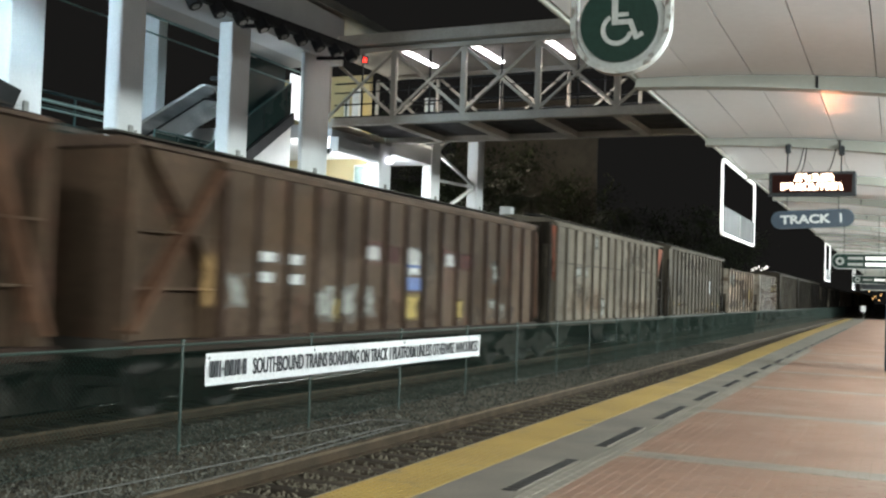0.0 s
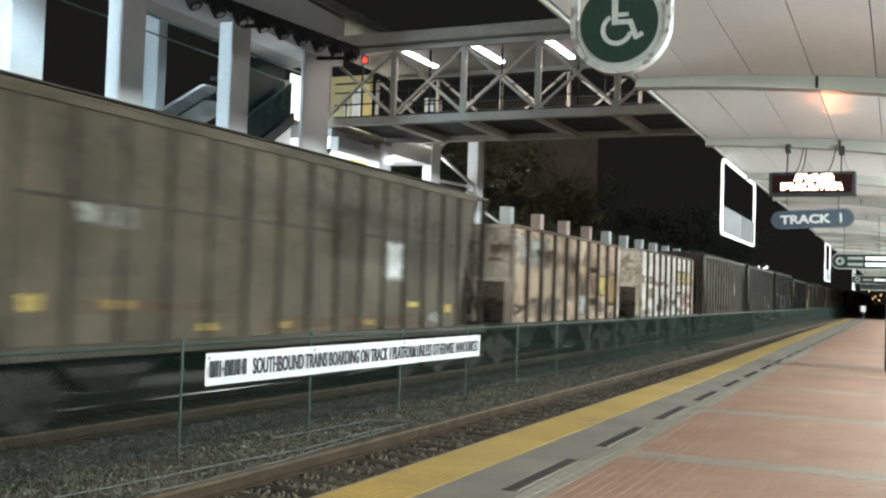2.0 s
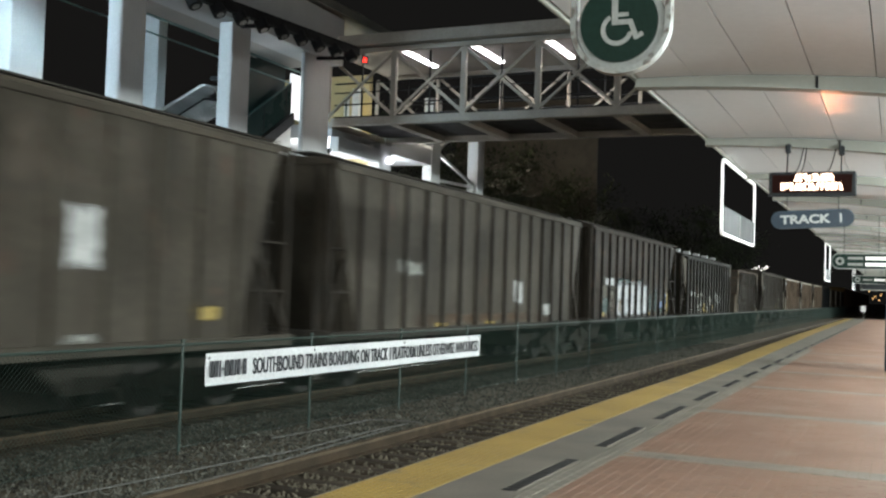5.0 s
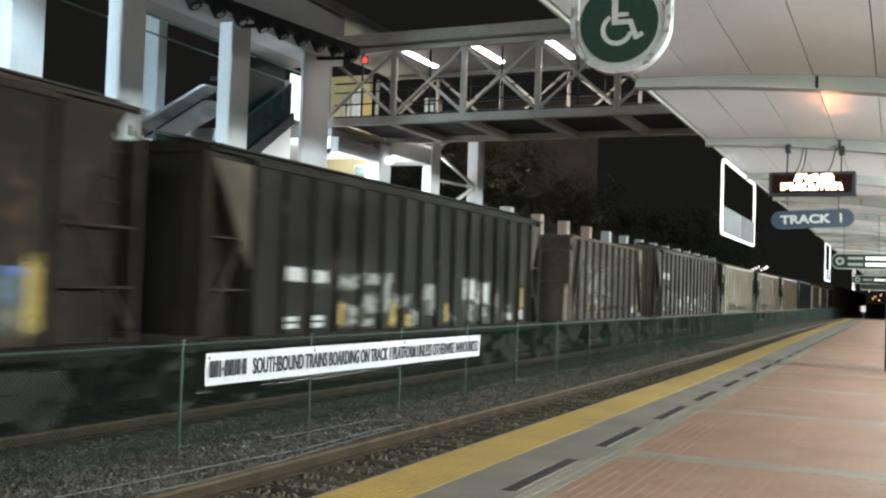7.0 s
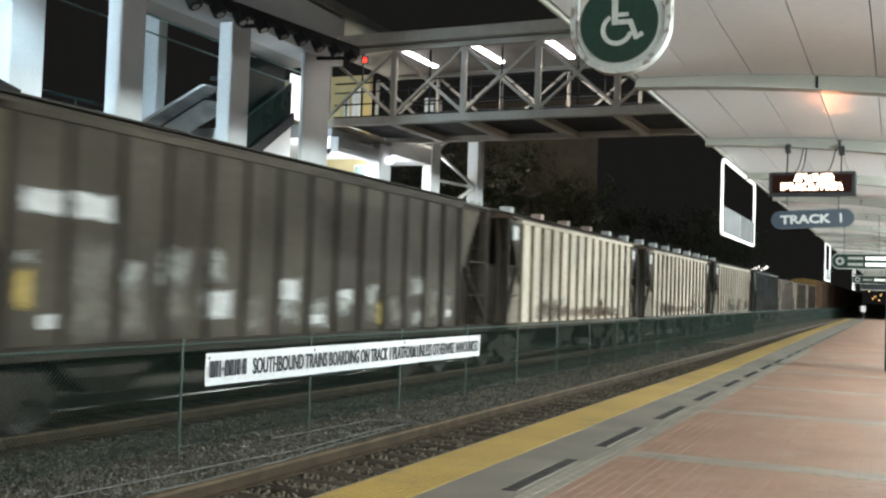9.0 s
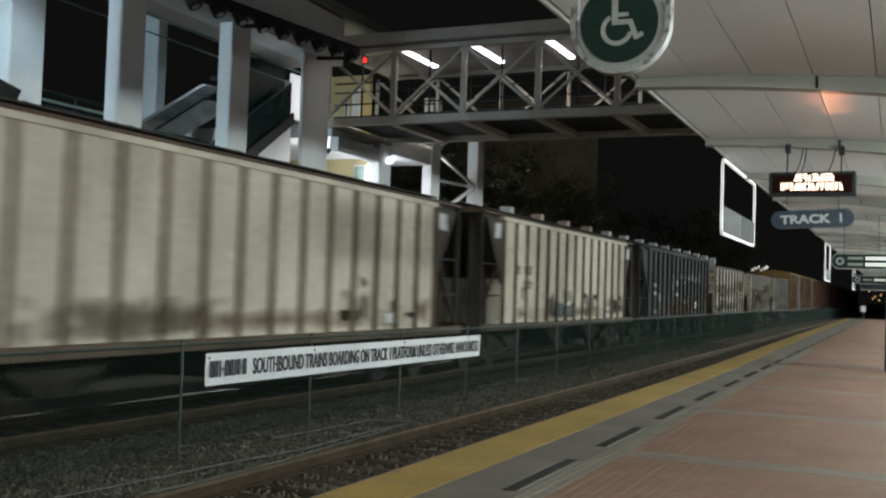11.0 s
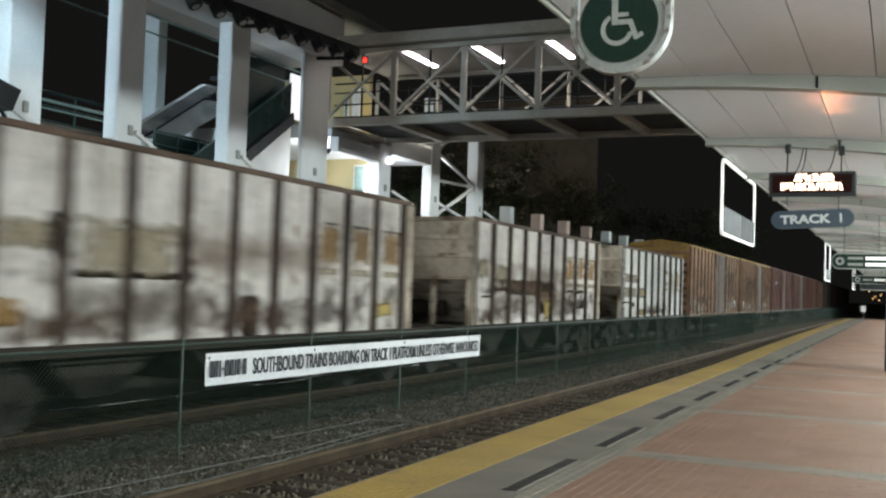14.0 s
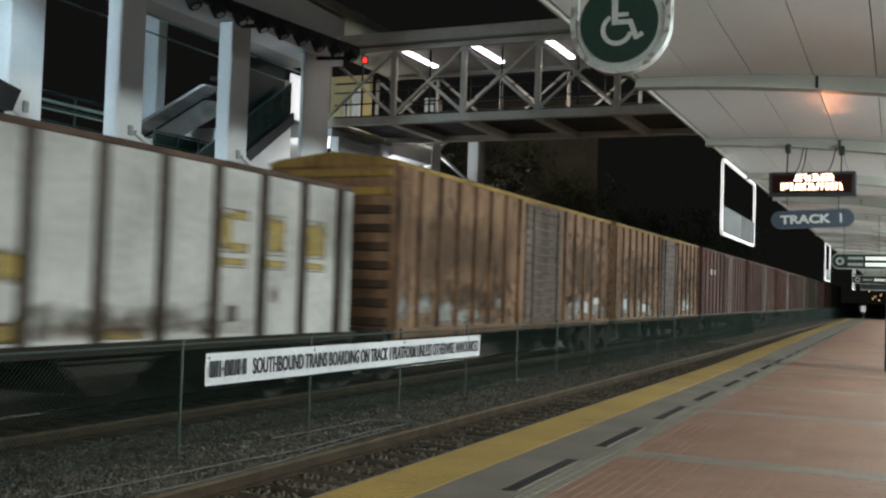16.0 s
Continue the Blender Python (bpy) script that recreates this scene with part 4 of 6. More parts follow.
def tree(x, y, h, spread, palm, seed):
    r = random.Random(seed)
    t = thing("palm_tree" if palm else "tree", "dark palm with drooping fronds at night" if palm else "dark leafy tree beside the tracks at night", "tree", "trees behind the station")
    bm = bmesh.new()
    p, w = Vector((x, y, -0.85)), 0.32 if palm else 0.45
    n = 8
    for i in range(n):
        q = p + Vector((r.uniform(-0.15, 0.15), r.uniform(-0.15, 0.15), h * (0.92 if palm else 0.6) / n))
        c = bmesh.ops.create_cone(bm, segments=8, radius1=w / 2, radius2=w / 2 * 0.93, depth=(q - p).length + 0.05)
        m = Matrix.Translation((p + q) / 2) @ (q - p).to_track_quat("Z", "Y").to_matrix().to_4x4()
        for v in c["verts"]:
            v.co = m @ v.co
        p, w = q, w * 0.93
    top = p.copy()
    if not palm:
        for i in range(7):
            a = r.uniform(0, 6.28)
            bm_bar(bm, top - Vector((0, 0, r.uniform(0, h * 0.15))), top + Vector((math.cos(a) * spread * 0.6, math.sin(a) * spread * 0.6, r.uniform(0.1, 0.35) * h)), 0.12, sides=6)
    part("trunk", bm, BARK, t)
    vs, fs = [], []

    def leaf(o, d, side, ln, wd):
        k = len(vs)
        vs.extend([tuple(o), tuple(o + d * ln * 0.5 + side * wd), tuple(o + d * ln), tuple(o + d * ln * 0.5 - side * wd)])
        fs.append((k, k + 1, k + 2, k + 3))

    if palm:
        for i in range(22):
            a, up = r.uniform(0, 6.28), r.uniform(-0.2, 1.1)
            o = top.copy()
            d = Vector((math.cos(a), math.sin(a), up)).normalized()
            for s in range(12):
                o = o + d * spread / 12
                d = (d + Vector((0, 0, -0.16))).normalized()
                side = d.cross(Vector((0, 0, 1))).normalized()
                for sg in (-1, 1):
                    leaf(o, (side * sg + d * 0.5 + Vector((0, 0, -0.35))).normalized(), d * 0.3, 0.75, 0.12)
    else:
        for c in range(34):
            a = r.uniform(0, 6.28)
            rad = spread * r.random() ** 0.5
            o = top + Vector((math.cos(a) * rad, math.sin(a) * rad, r.uniform(-0.12, 0.42) * h))
            for q in range(150):
                d = Vector((r.gauss(0, 1), r.gauss(0, 1), r.gauss(0, 0.7)))
                e = d.normalized()
                leaf(o + d * spread * 0.16, e, e.cross(Vector((0.3, 0.2, 1))).normalized(), r.uniform(0.22, 0.42), 0.10)
    me = bpy.data.meshes.new("crown")
    me.from_pydata(vs, [], fs)
    me.materials.append(LEAF)
    part("crown", None, None, t, data=me)


for k, (x, y, h, s, palm) in enumerate(((-24, 50, 8.5, 2.6, True), (-27, 58, 10, 4.0, False), (-23, 66, 9.5, 2.6, True), (-30, 74, 13, 5.0, False), (-22, 84, 10, 2.6, True), (-28, 96, 13, 5.0, False),
                                        (-21, 105, 9, 2.6, True), (-36, 60, 14, 5.0, False), (-24, 125, 12, 5.0, False), (-23, 155, 11, 5.0, False), (-38, 88, 15, 6, False))):
    tree(x, y, h, s, palm, 100 + k)
block = thing("office_building", "dim grey concrete building behind the trees", "building")
part("wall", box(-46.0, -29.5, 105.0, 105.3, -0.85, 22.0, bevel=0.05), CONCRETE, block)
part("parapet", box(-46.2, -29.3, 104.9, 105.4, 22.0, 22.5, bevel=0.05), CONCRETE, block)
town = thing("distant_lights", "cluster of white lights far down the line", "lights")
for i in range(6):
    part("lamp", box(-31.8 + 0.62 * i, -31.35 + 0.62 * i, 250, 250.2, 8.3 + 0.35 * (i % 3), 8.75 + 0.35 * (i % 3)), TOWN_GLOW, town)
part("mast", box(-30.3, -30.0, 250.2, 250.5, -0.85, 9.4), DARK, town)
amber = thing("street_lights", "scattered amber lights beyond the platform end", "lights")
for x, z in ((-5.6, 3.9), (-4.6, 3.0), (-4.2, 4.2), (-3.6, 3.3), (-5.0, 2.6), (-3.9, 2.4)):
    part("lamp", box(x + 0.6, x + 0.8, 200, 200.1, z - 0.35, z - 0.16), AMBER_GLOW, amber)
part("mast", box(-4.2, -4.05, 200.1, 200.3, -0.85, 4.1), DARK, amber)
part("crossarm", box(-5.1, -2.7, 200.1, 200.25, 2.8, 2.9), DARK, amber)

# ---- the freight train ----
SILL = 1.16             # side sill over the rail
HALF = 1.60             # half width over the posts


def paint(name, a, b, rust=(0.11, 0.06, 0.04), amount=0.35, size=0.7):
    dirt = tuple(0.30 * c + 0.25 * r for c, r in zip(b, rust))
    b = tuple(0.8 * c for c in b)
    return mat(name, a, b, 0.6, size=size, stretch=(1.0, 1.0, 0.8), fine=9, bump=0.1, spots=rust, amount=amount, streak=(dirt, 0.42 + amount * 0.5), spec=0.07)


P = {
    "brown": paint("oxide_brown_paint", (0.112, 0.073, 0.047), (0.082, 0.055, 0.037), amount=0.4),
    "beige": paint("grey_beige_paint", (0.20, 0.168, 0.125), (0.155, 0.13, 0.098), (0.13, 0.10, 0.08), 0.25),
    "grey": paint("grey_paint", (0.125, 0.104, 0.075), (0.096, 0.08, 0.059), (0.12, 0.09, 0.07), 0.25),
    "dark": paint("dark_grey_paint", (0.088, 0.075, 0.058), (0.064, 0.055, 0.043), (0.09, 0.06, 0.045), 0.25),
    "black": paint("black_brown_paint", (0.046, 0.036, 0.027), (0.034, 0.027, 0.021), (0.09, 0.055, 0.035), 0.3),
    "olive": paint("dark_olive_paint", (0.021, 0.0185, 0.0135), (0.017, 0.015, 0.011), (0.03, 0.022, 0.017), 0.25),
    "cream": paint("weathered_cream_paint", (0.66, 0.585, 0.47), (0.61, 0.54, 0.43), (0.30, 0.22, 0.16), 0.12),
    "navy": paint("faded_navy_paint", (0.040, 0.046, 0.044), (0.030, 0.035, 0.033), (0.07, 0.045, 0.032), 0.2),
    "white": paint("grimy_white_paint", (0.66, 0.61, 0.56), (0.60, 0.545, 0.49), (0.22, 0.15, 0.10), 0.26, 1.6),
    "clean": paint("dull_white_paint", (0.62, 0.605, 0.565), (0.58, 0.565, 0.525), (0.26, 0.2, 0.15), 0.1),
    "tan": paint("rust_stained_tan_paint", (0.44, 0.33, 0.235), (0.31, 0.22, 0.15), (0.14, 0.08, 0.05), 0.46),
    "orange": paint("rusty_orange_paint", (0.33, 0.195, 0.112), (0.24, 0.14, 0.082), (0.10, 0.06, 0.042), 0.40),
    "orange_rib": paint("dark_rust_post_paint", (0.20, 0.11, 0.062), (0.13, 0.073, 0.045), (0.06, 0.038, 0.028), 0.5),
    "grey_door": paint("rusty_grey_door_paint", (0.22, 0.17, 0.14), (0.15, 0.115, 0.095), (0.09, 0.055, 0.038), 0.4),
    "yellow": paint("dirty_yellow_paint", (0.42, 0.27, 0.08), (0.33, 0.2, 0.07), (0.15, 0.085, 0.05), 0.3),
    "red": paint("dull_red_paint", (0.135, 0.062, 0.047), (0.10, 0.05, 0.04), (0.08, 0.045, 0.035), 0.3),
    "rust": paint("rusty_post_paint", (0.14, 0.095, 0.07), (0.10, 0.07, 0.052), (0.07, 0.045, 0.035), 0.4),
    "grime": paint("grimy_end_paint", (0.66, 0.57, 0.46), (0.46, 0.38, 0.29), (0.15, 0.095, 0.06), 0.45),
    "brace": paint("red_brown_brace_paint", (0.16, 0.085, 0.052), (0.12, 0.064, 0.040), amount=0.3),
    "coral": paint("coral_red_paint", (0.42, 0.12, 0.06), (0.33, 0.10, 0.055), (0.14, 0.07, 0.05), 0.3),
    # shade in the gaps between cars is mixed into this end colour
    "soot": paint("shaded_end_paint", (0.042, 0.034, 0.025), (0.030, 0.025, 0.019), (0.05, 0.033, 0.021), 0.3),
}


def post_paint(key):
    """Paint for the posts and sills of a car: its post tone scaled darker."""
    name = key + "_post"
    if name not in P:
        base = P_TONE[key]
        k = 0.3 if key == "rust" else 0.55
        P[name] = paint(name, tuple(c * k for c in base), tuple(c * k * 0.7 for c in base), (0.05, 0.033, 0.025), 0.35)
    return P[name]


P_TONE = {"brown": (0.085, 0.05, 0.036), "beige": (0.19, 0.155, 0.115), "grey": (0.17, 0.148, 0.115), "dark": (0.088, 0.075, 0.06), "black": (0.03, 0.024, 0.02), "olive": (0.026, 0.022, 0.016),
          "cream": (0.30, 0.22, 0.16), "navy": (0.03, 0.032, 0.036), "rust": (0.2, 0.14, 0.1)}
INKS = {
    "w": mat("white_lettering", (0.66, 0.66, 0.64), (0.55, 0.55, 0.54), 0.6, size=5, spots=(0.3, 0.28, 0.26), amount=0.3),
    "p": mat("pale_spray_paint", (0.42, 0.42, 0.40), (0.30, 0.30, 0.29), 0.6, size=5, spots=(0.2, 0.19, 0.18), amount=0.4),
    "y": mat("yellow_marking", (0.58, 0.40, 0.10), (0.48, 0.33, 0.1), 0.6, size=5),
    "b": mat("blue_marking", (0.07, 0.13, 0.32), (0.06, 0.1, 0.26), 0.6, size=5),
    "r": mat("red_marking", (0.45, 0.12, 0.10), (0.38, 0.1, 0.09), 0.6, size=5),
    "o": mat("tan_patch", (0.42, 0.27, 0.13), (0.36, 0.22, 0.11), 0.7, size=5),
    "d": mat("dark_patch", (0.10, 0.08, 0.07), (0.08, 0.06, 0.05), 0.7, size=5),
    "t": mat("dull_teal_spray_paint", (0.10, 0.16, 0.16), (0.08, 0.13, 0.13), 0.6, size=5),
    "u": mat("rust_bloom", (0.05, 0.038, 0.030), (0.036, 0.031, 0.027), 0.8, size=4),
    "k": mat("pale_pink_spray_paint", (0.50, 0.28, 0.25), (0.40, 0.22, 0.20), 0.6, size=5),
    "s": mat("silver_spray_paint", (0.74, 0.75, 0.76), (0.62, 0.63, 0.65), 0.5, size=4, spots=(0.4, 0.4, 0.42), amount=0.2),
}


def worn(name, tone, edge=0.3, ragged=1.0, size=3.0, cover=1.0):
    """Paint or a stain on a thin patch: ragged at its rim, thin in places."""
    m = mat(name, tone, tuple(c * 0.72 for c in tone), 0.65, size=4, bump=0.03, spec=0.2)
    nt = m.node_tree
    bs = nt.nodes["Principled BSDF"]

    def calc(kind, a, b):
        n = nt.nodes.new("ShaderNodeMath")
        n.operation = kind
        for sock, v in ((n.inputs[0], a), (n.inputs[1], b)):
            if isinstance(v, bpy.types.NodeSocket):
                nt.links.new(v, sock)
            else:
                sock.default_value = v
        return n.outputs[0]

    tc = nt.nodes.new("ShaderNodeTexCoord")
    sx = nt.nodes.new("ShaderNodeSeparateXYZ")
    nt.links.new(tc.outputs["Generated"], sx.inputs[0])
    rim = calc("MINIMUM", *(calc("SUBTRACT", 1.0, calc("MULTIPLY", calc("ABSOLUTE", calc("SUBTRACT", sx.outputs[a], 0.5), 0.0), 2.0)) for a in ("Y", "Z")))
    nz = nt.nodes.new("ShaderNodeTexNoise")
    nz.inputs["Scale"].default_value, nz.inputs["Detail"].default_value = size, 6.0
    nt.links.new(tc.outputs["Object"], nz.inputs["Vector"])
    have = calc("ADD", rim, calc("MULTIPLY", calc("SUBTRACT", nz.outputs["Fac"], 0.5), ragged * 3.0))
    mr = nt.nodes.new("ShaderNodeMapRange")
    mr.inputs["From Min"].default_value, mr.inputs["From Max"].default_value, mr.inputs["To Max"].default_value = edge * 0.25, edge + 0.3, cover
    nt.links.new(have, mr.inputs["Value"])
    nt.links.new(mr.outputs["Result"], bs.inputs["Alpha"])
    return m


STAINS = {
    "rust": worn("rust_stain", (0.12, 0.066, 0.036), 0.6, 0.9, 3.2, 0.5),
    "fade": worn("faint_rust_wash", (0.22, 0.13, 0.072), 0.8, 0.5, 1.4, 0.38),
    "grime": worn("grey_grime", (0.18, 0.145, 0.11), 0.7, 0.8, 3.0, 0.42),
    "soot": worn("black_smear", (0.06, 0.046, 0.036), 0.4, 1.1, 6.0, 0.6),
    "taupe": worn("faded_letter_block", (0.42, 0.35, 0.24), 0.15, 0.4, 6.0, 0.6),
    "gold": worn("worn_yellow_lettering", (0.52, 0.38, 0.12), 0.10, 0.35, 6.0, 0.8),
    "amber": worn("worn_orange_patch", (0.46, 0.27, 0.10), 0.10, 0.4, 6.0, 0.5),
    "pink": worn("faded_red_spray", (0.50, 0.22, 0.19), 0.5, 0.9, 4.0, 0.5),
    "oxide": worn("faded_red_patch", (0.15, 0.05, 0.04), 0.1, 0.3, 3.0, 0.5),
    "chalk": worn("chalky_spray", (0.40, 0.40, 0.36), 0.3, 0.8, 5.0, 0.7),
    "white": worn("worn_white_paint", (0.68, 0.68, 0.66), 0.05, 0.25, 6.0, 0.93),
    "silver": worn("rough_silver_spray", (0.70, 0.71, 0.72), 0.05, 0.25, 4.0, 0.97),
    "wash": worn("pale_buffed_paint", (0.21, 0.19, 0.155), 0.25, 0.5, 2.5, 0.7),
    "teal": worn("faded_teal_spray", (0.17, 0.23, 0.22), 0.15, 0.8, 5.0, 0.55),
}


def patches(car, c, spec):
    """Stains, worn lettering and spray paint on the near side. Rows: (stain or ink, y0, y1, z0, z1), along the line at the start and over the platform; c: the car's middle."""
    for i, (key, y0, y1, z0, z1) in enumerate(spec):
        x = HALF - 0.0790 + 0.0003 * (i % 24)
        ragged = key in STAINS
        name = "stain" if key in ("rust", "fade", "grime", "soot", "wash") else "spray_paint" if ragged else "marking"
        part(name, box(x, x + 0.0002, y0 - c, y1 - c, z0 - RAIL_Z, z1 - RAIL_Z), STAINS[key] if ragged else INKS[key], car)


def scrawl(y0, y1, z0, z1, step, keys, seed, gaps=0.15):
    """Spray paint bay by bay, each bay with its own height and a stroke or two on top."""
    r = random.Random(seed)
    out, y = [], y0
    while y < y1 - 0.2:
        if r.random() > gaps:
            a, b = y + 0.06 * step, y + step * r.uniform(0.75, 0.95)
            top = z0 + (z1 - z0) * r.uniform(0.5, 1.0)
            out.append((r.choice(keys), a, b, z0 + r.uniform(0, 0.15), top))
            for q in range(r.randint(1, 3)):
                zz = r.uniform(z0, top - 0.1)
                out.append((r.choice(keys), a + r.uniform(0, 0.3) * step, b - r.uniform(0, 0.2) * step, zz, min(z1, zz + r.uniform(0.12, 0.5))))
        y += step
    return out


RUNNING = []            # every car, with its place along the line at the start
WHEELSETS = []

wheel_bm = bmesh.new()
for sx in (-0.755, 0.755):
    s = 1 if sx > 0 else -1
    for r, w, dx in ((0.46, 0.11, 0.0), (0.485, 0.03, -0.06 * s), (0.14, 0.2, 0.0)):
        c = bmesh.ops.create_cone(wheel_bm, segments=24, radius1=r, radius2=r * 0.985, depth=w, cap_ends=True)
        for v in c["verts"]:
            v.co = Matrix.Translation((sx + dx, 0, 0)) @ Matrix.Rotation(radians(90), 4, "Y") @ v.co
    for i in range(5):
        a = radians(72 * i)
        bm_box(wheel_bm, sx + 0.05 * s, sx + 0.062 * s, 0.27 * math.cos(a) - 0.05, 0.27 * math.cos(a) + 0.05, 0.27 * math.sin(a) - 0.05, 0.27 * math.sin(a) + 0.05)
bm_bar(wheel_bm, (-1.05, 0, 0), (1.05, 0, 0), 0.15, sides=12)
WHEELSET = mesh_of("wheelset", wheel_bm, WHEEL)
SIDE_FRAME = mesh_of("side_frame", bm_prism(bmesh.new(), [(-1.25, 0.48), (-1.2, 0.62), (-0.7, 0.72), (-0.35, 0.86), (0.35, 0.86), (0.7, 0.72), (1.2, 0.62), (1.25, 0.48), (1.05, 0.38),
                                                           (0.75, 0.50), (0.4, 0.24), (-0.4, 0.24), (-0.75, 0.50), (-1.05, 0.38)], "x", -0.07, 0.07), UNDER)
sb = bmesh.new()
for i in range(3):
    bm_bar(sb, (0, -0.22 + 0.22 * i, 0.32), (0, -0.22 + 0.22 * i, 0.62), 0.15, sides=10)
SPRINGS = mesh_of("springs", sb, RAIL_RUST)
BOLSTER = mesh_of("truck", box(-1.15, 1.15, -0.2, 0.2, 0.55, 0.86, bevel=0.03), UNDER)
cp = bm_box(bmesh.new(), -0.09, 0.09, 0, 0.75, 0.70, 0.90, bevel=0.02)
bm_box(cp, -0.16, 0.12, 0.72, 0.98, 0.66, 0.94, bevel=0.04)
COUPLER = mesh_of("coupler", cp, UNDER)


def running_gear(car, half, front, rear):
    """Two trucks, couplers, draft sill and brake gear. front and rear: metres from the body's end to the coupling."""
    part("centre_sill", box(-0.22, 0.22, -half - front + 0.55, half + rear - 0.55, 0.78, 1.12), UNDER, car)
    for y in (-half - min(front, 1.0) + 1.25, half + min(rear, 1.0) - 1.25):
        t = part("truck", None, None, car, data=BOLSTER)
        t.matrix_basis = pose(0, y, 0)
        for sx in (-1, 1):
            f = part("side_frame", None, None, t, data=SIDE_FRAME)
            f.matrix_basis = pose(1.0 * sx, 0, 0)
            part("springs", None, None, t, data=SPRINGS).matrix_basis = pose(1.0 * sx, 0, 0)
        for dy in (-0.9, 0.9):
            w = part("wheelset", None, None, t, data=WHEELSET)
            w.matrix_basis = pose(0, dy, 0.46)
            WHEELSETS.append((w, dy))
    for sg, e in ((-1, half + front), (1, half + rear)):
        part("coupler", None, None, car, data=COUPLER).matrix_basis = pose(0, sg * (e - 0.95), 0, 0, 0, 0 if sg > 0 else 180)
        part("end_sill", box(-1.5, 1.5, min(sg * (e - 0.75), sg * (e - 0.62)), max(sg * (e - 0.75), sg * (e - 0.62)), 0.95, 1.2, bevel=0.01), UNDER, car)
        part("air_hose", bar((0.35, sg * (e - 0.6), 0.9), (0.3, sg * (e - 0.15), 0.45), 0.05, sides=6), UNDER, car)


def ladder(car, x, y, z0, z1, m, along="y"):
    bm = bmesh.new()
    d = Vector((0, 0.22, 0)) if along == "y" else Vector((0.22, 0, 0))
    c = Vector((x, y, 0))
    for s in (-1, 1):
        bm_bar(bm, c + d * s + Vector((0, 0, z0)), c + d * s + Vector((0, 0, z1)), 0.03)
    z = z0 + 0.15
    while z < z1:
        bm_bar(bm, c - d + Vector((0, 0, z)), c + d + Vector((0, 0, z)), 0.025)
        z += 0.34
    part("ladder", bm, m, car)


def marks(car, half, n, top, spec):
    """Lettering and spray paint on the near side, in bays between the posts: (bay, z0, z1, u0, u1, ink); u: share of the bay."""
    L = 2 * half
    for bay, z0, z1, u0, u1, ink in spec:
        y0 = -half + L * (bay + u0) / n
        y1 = -half + L * (bay + u1) / n
        if ink.isupper():
            r = random.Random(int(1000 * (y0 + z0)))
            zc, yc, hz, hy = SILL + (top - SILL) * (z0 + z1) / 2, (y0 + y1) / 2, (top - SILL) * (z1 - z0) / 2, (y1 - y0) / 2
            ring = [(yc + hy * math.cos(a) * k, zc + hz * math.sin(a) * k) for a, k in ((radians(30 * i), r.uniform(0.7, 1.25)) for i in range(12))]
            sp_bm = bmesh.new()
            k0 = r.randrange(12)
            if r.random() < 0.25 or ink == "U" or ink == "S":
                bm_prism(sp_bm, ring, "x", HALF - 0.078, HALF - 0.073)
            else:
                # a hollow sprayed letter: one ragged loop with a gap and a tail
                loop_pts = [(*ring[(k0 + i) % 12], r.uniform(0.45, 0.68)) for i in range(r.randint(8, 11))]
                outer = [(a, b) for a, b, _ in loop_pts]
                inner = [(yc + (a - yc) * f, zc + (b - zc) * f) for a, b, f in loop_pts]
                tail = (yc + hy * r.uniform(-0.3, 0.3), zc - hz * r.uniform(-0.2, 1.3))
                bm_prism(sp_bm, outer + [tail] + inner[::-1], "x", HALF - 0.078, HALF - 0.073)
            part("spray_paint", sp_bm, INKS[ink.lower()], car)
            continue
        part("marking", box(HALF - 0.078, HALF - 0.073, y0, y1, SILL + (top - SILL) * z0, SILL + (top - SILL) * z1), INKS[ink], car)


def posts(car, half, n, z0, z1, m, w=0.09, depth=0.075, cut=0.0):
    me = mesh_of("side_post", bm_prism(bmesh.new(), [(-w / 2, 0), (-w * 0.32, depth), (w * 0.32, depth), (w / 2, 0)], "z", z0, z1), m)
    for i in range(n + 1):
        y = -half + (2 * half - cut) * i / n
        for sx in (-1, 1):
            p = part("side_post", None, None, car, data=me)
            p.matrix_basis = pose(sx * (HALF - 0.08), y, 0, 0, 0, -90 * sx)


def place(name, label, category, s, e):
    car = thing(name, label, category, "freight train")
    RUNNING.append((car, (s + e) / 2))
    car.matrix_basis = pose(FAR_TRACK, (s + e) / 2, RAIL_Z)
    return car


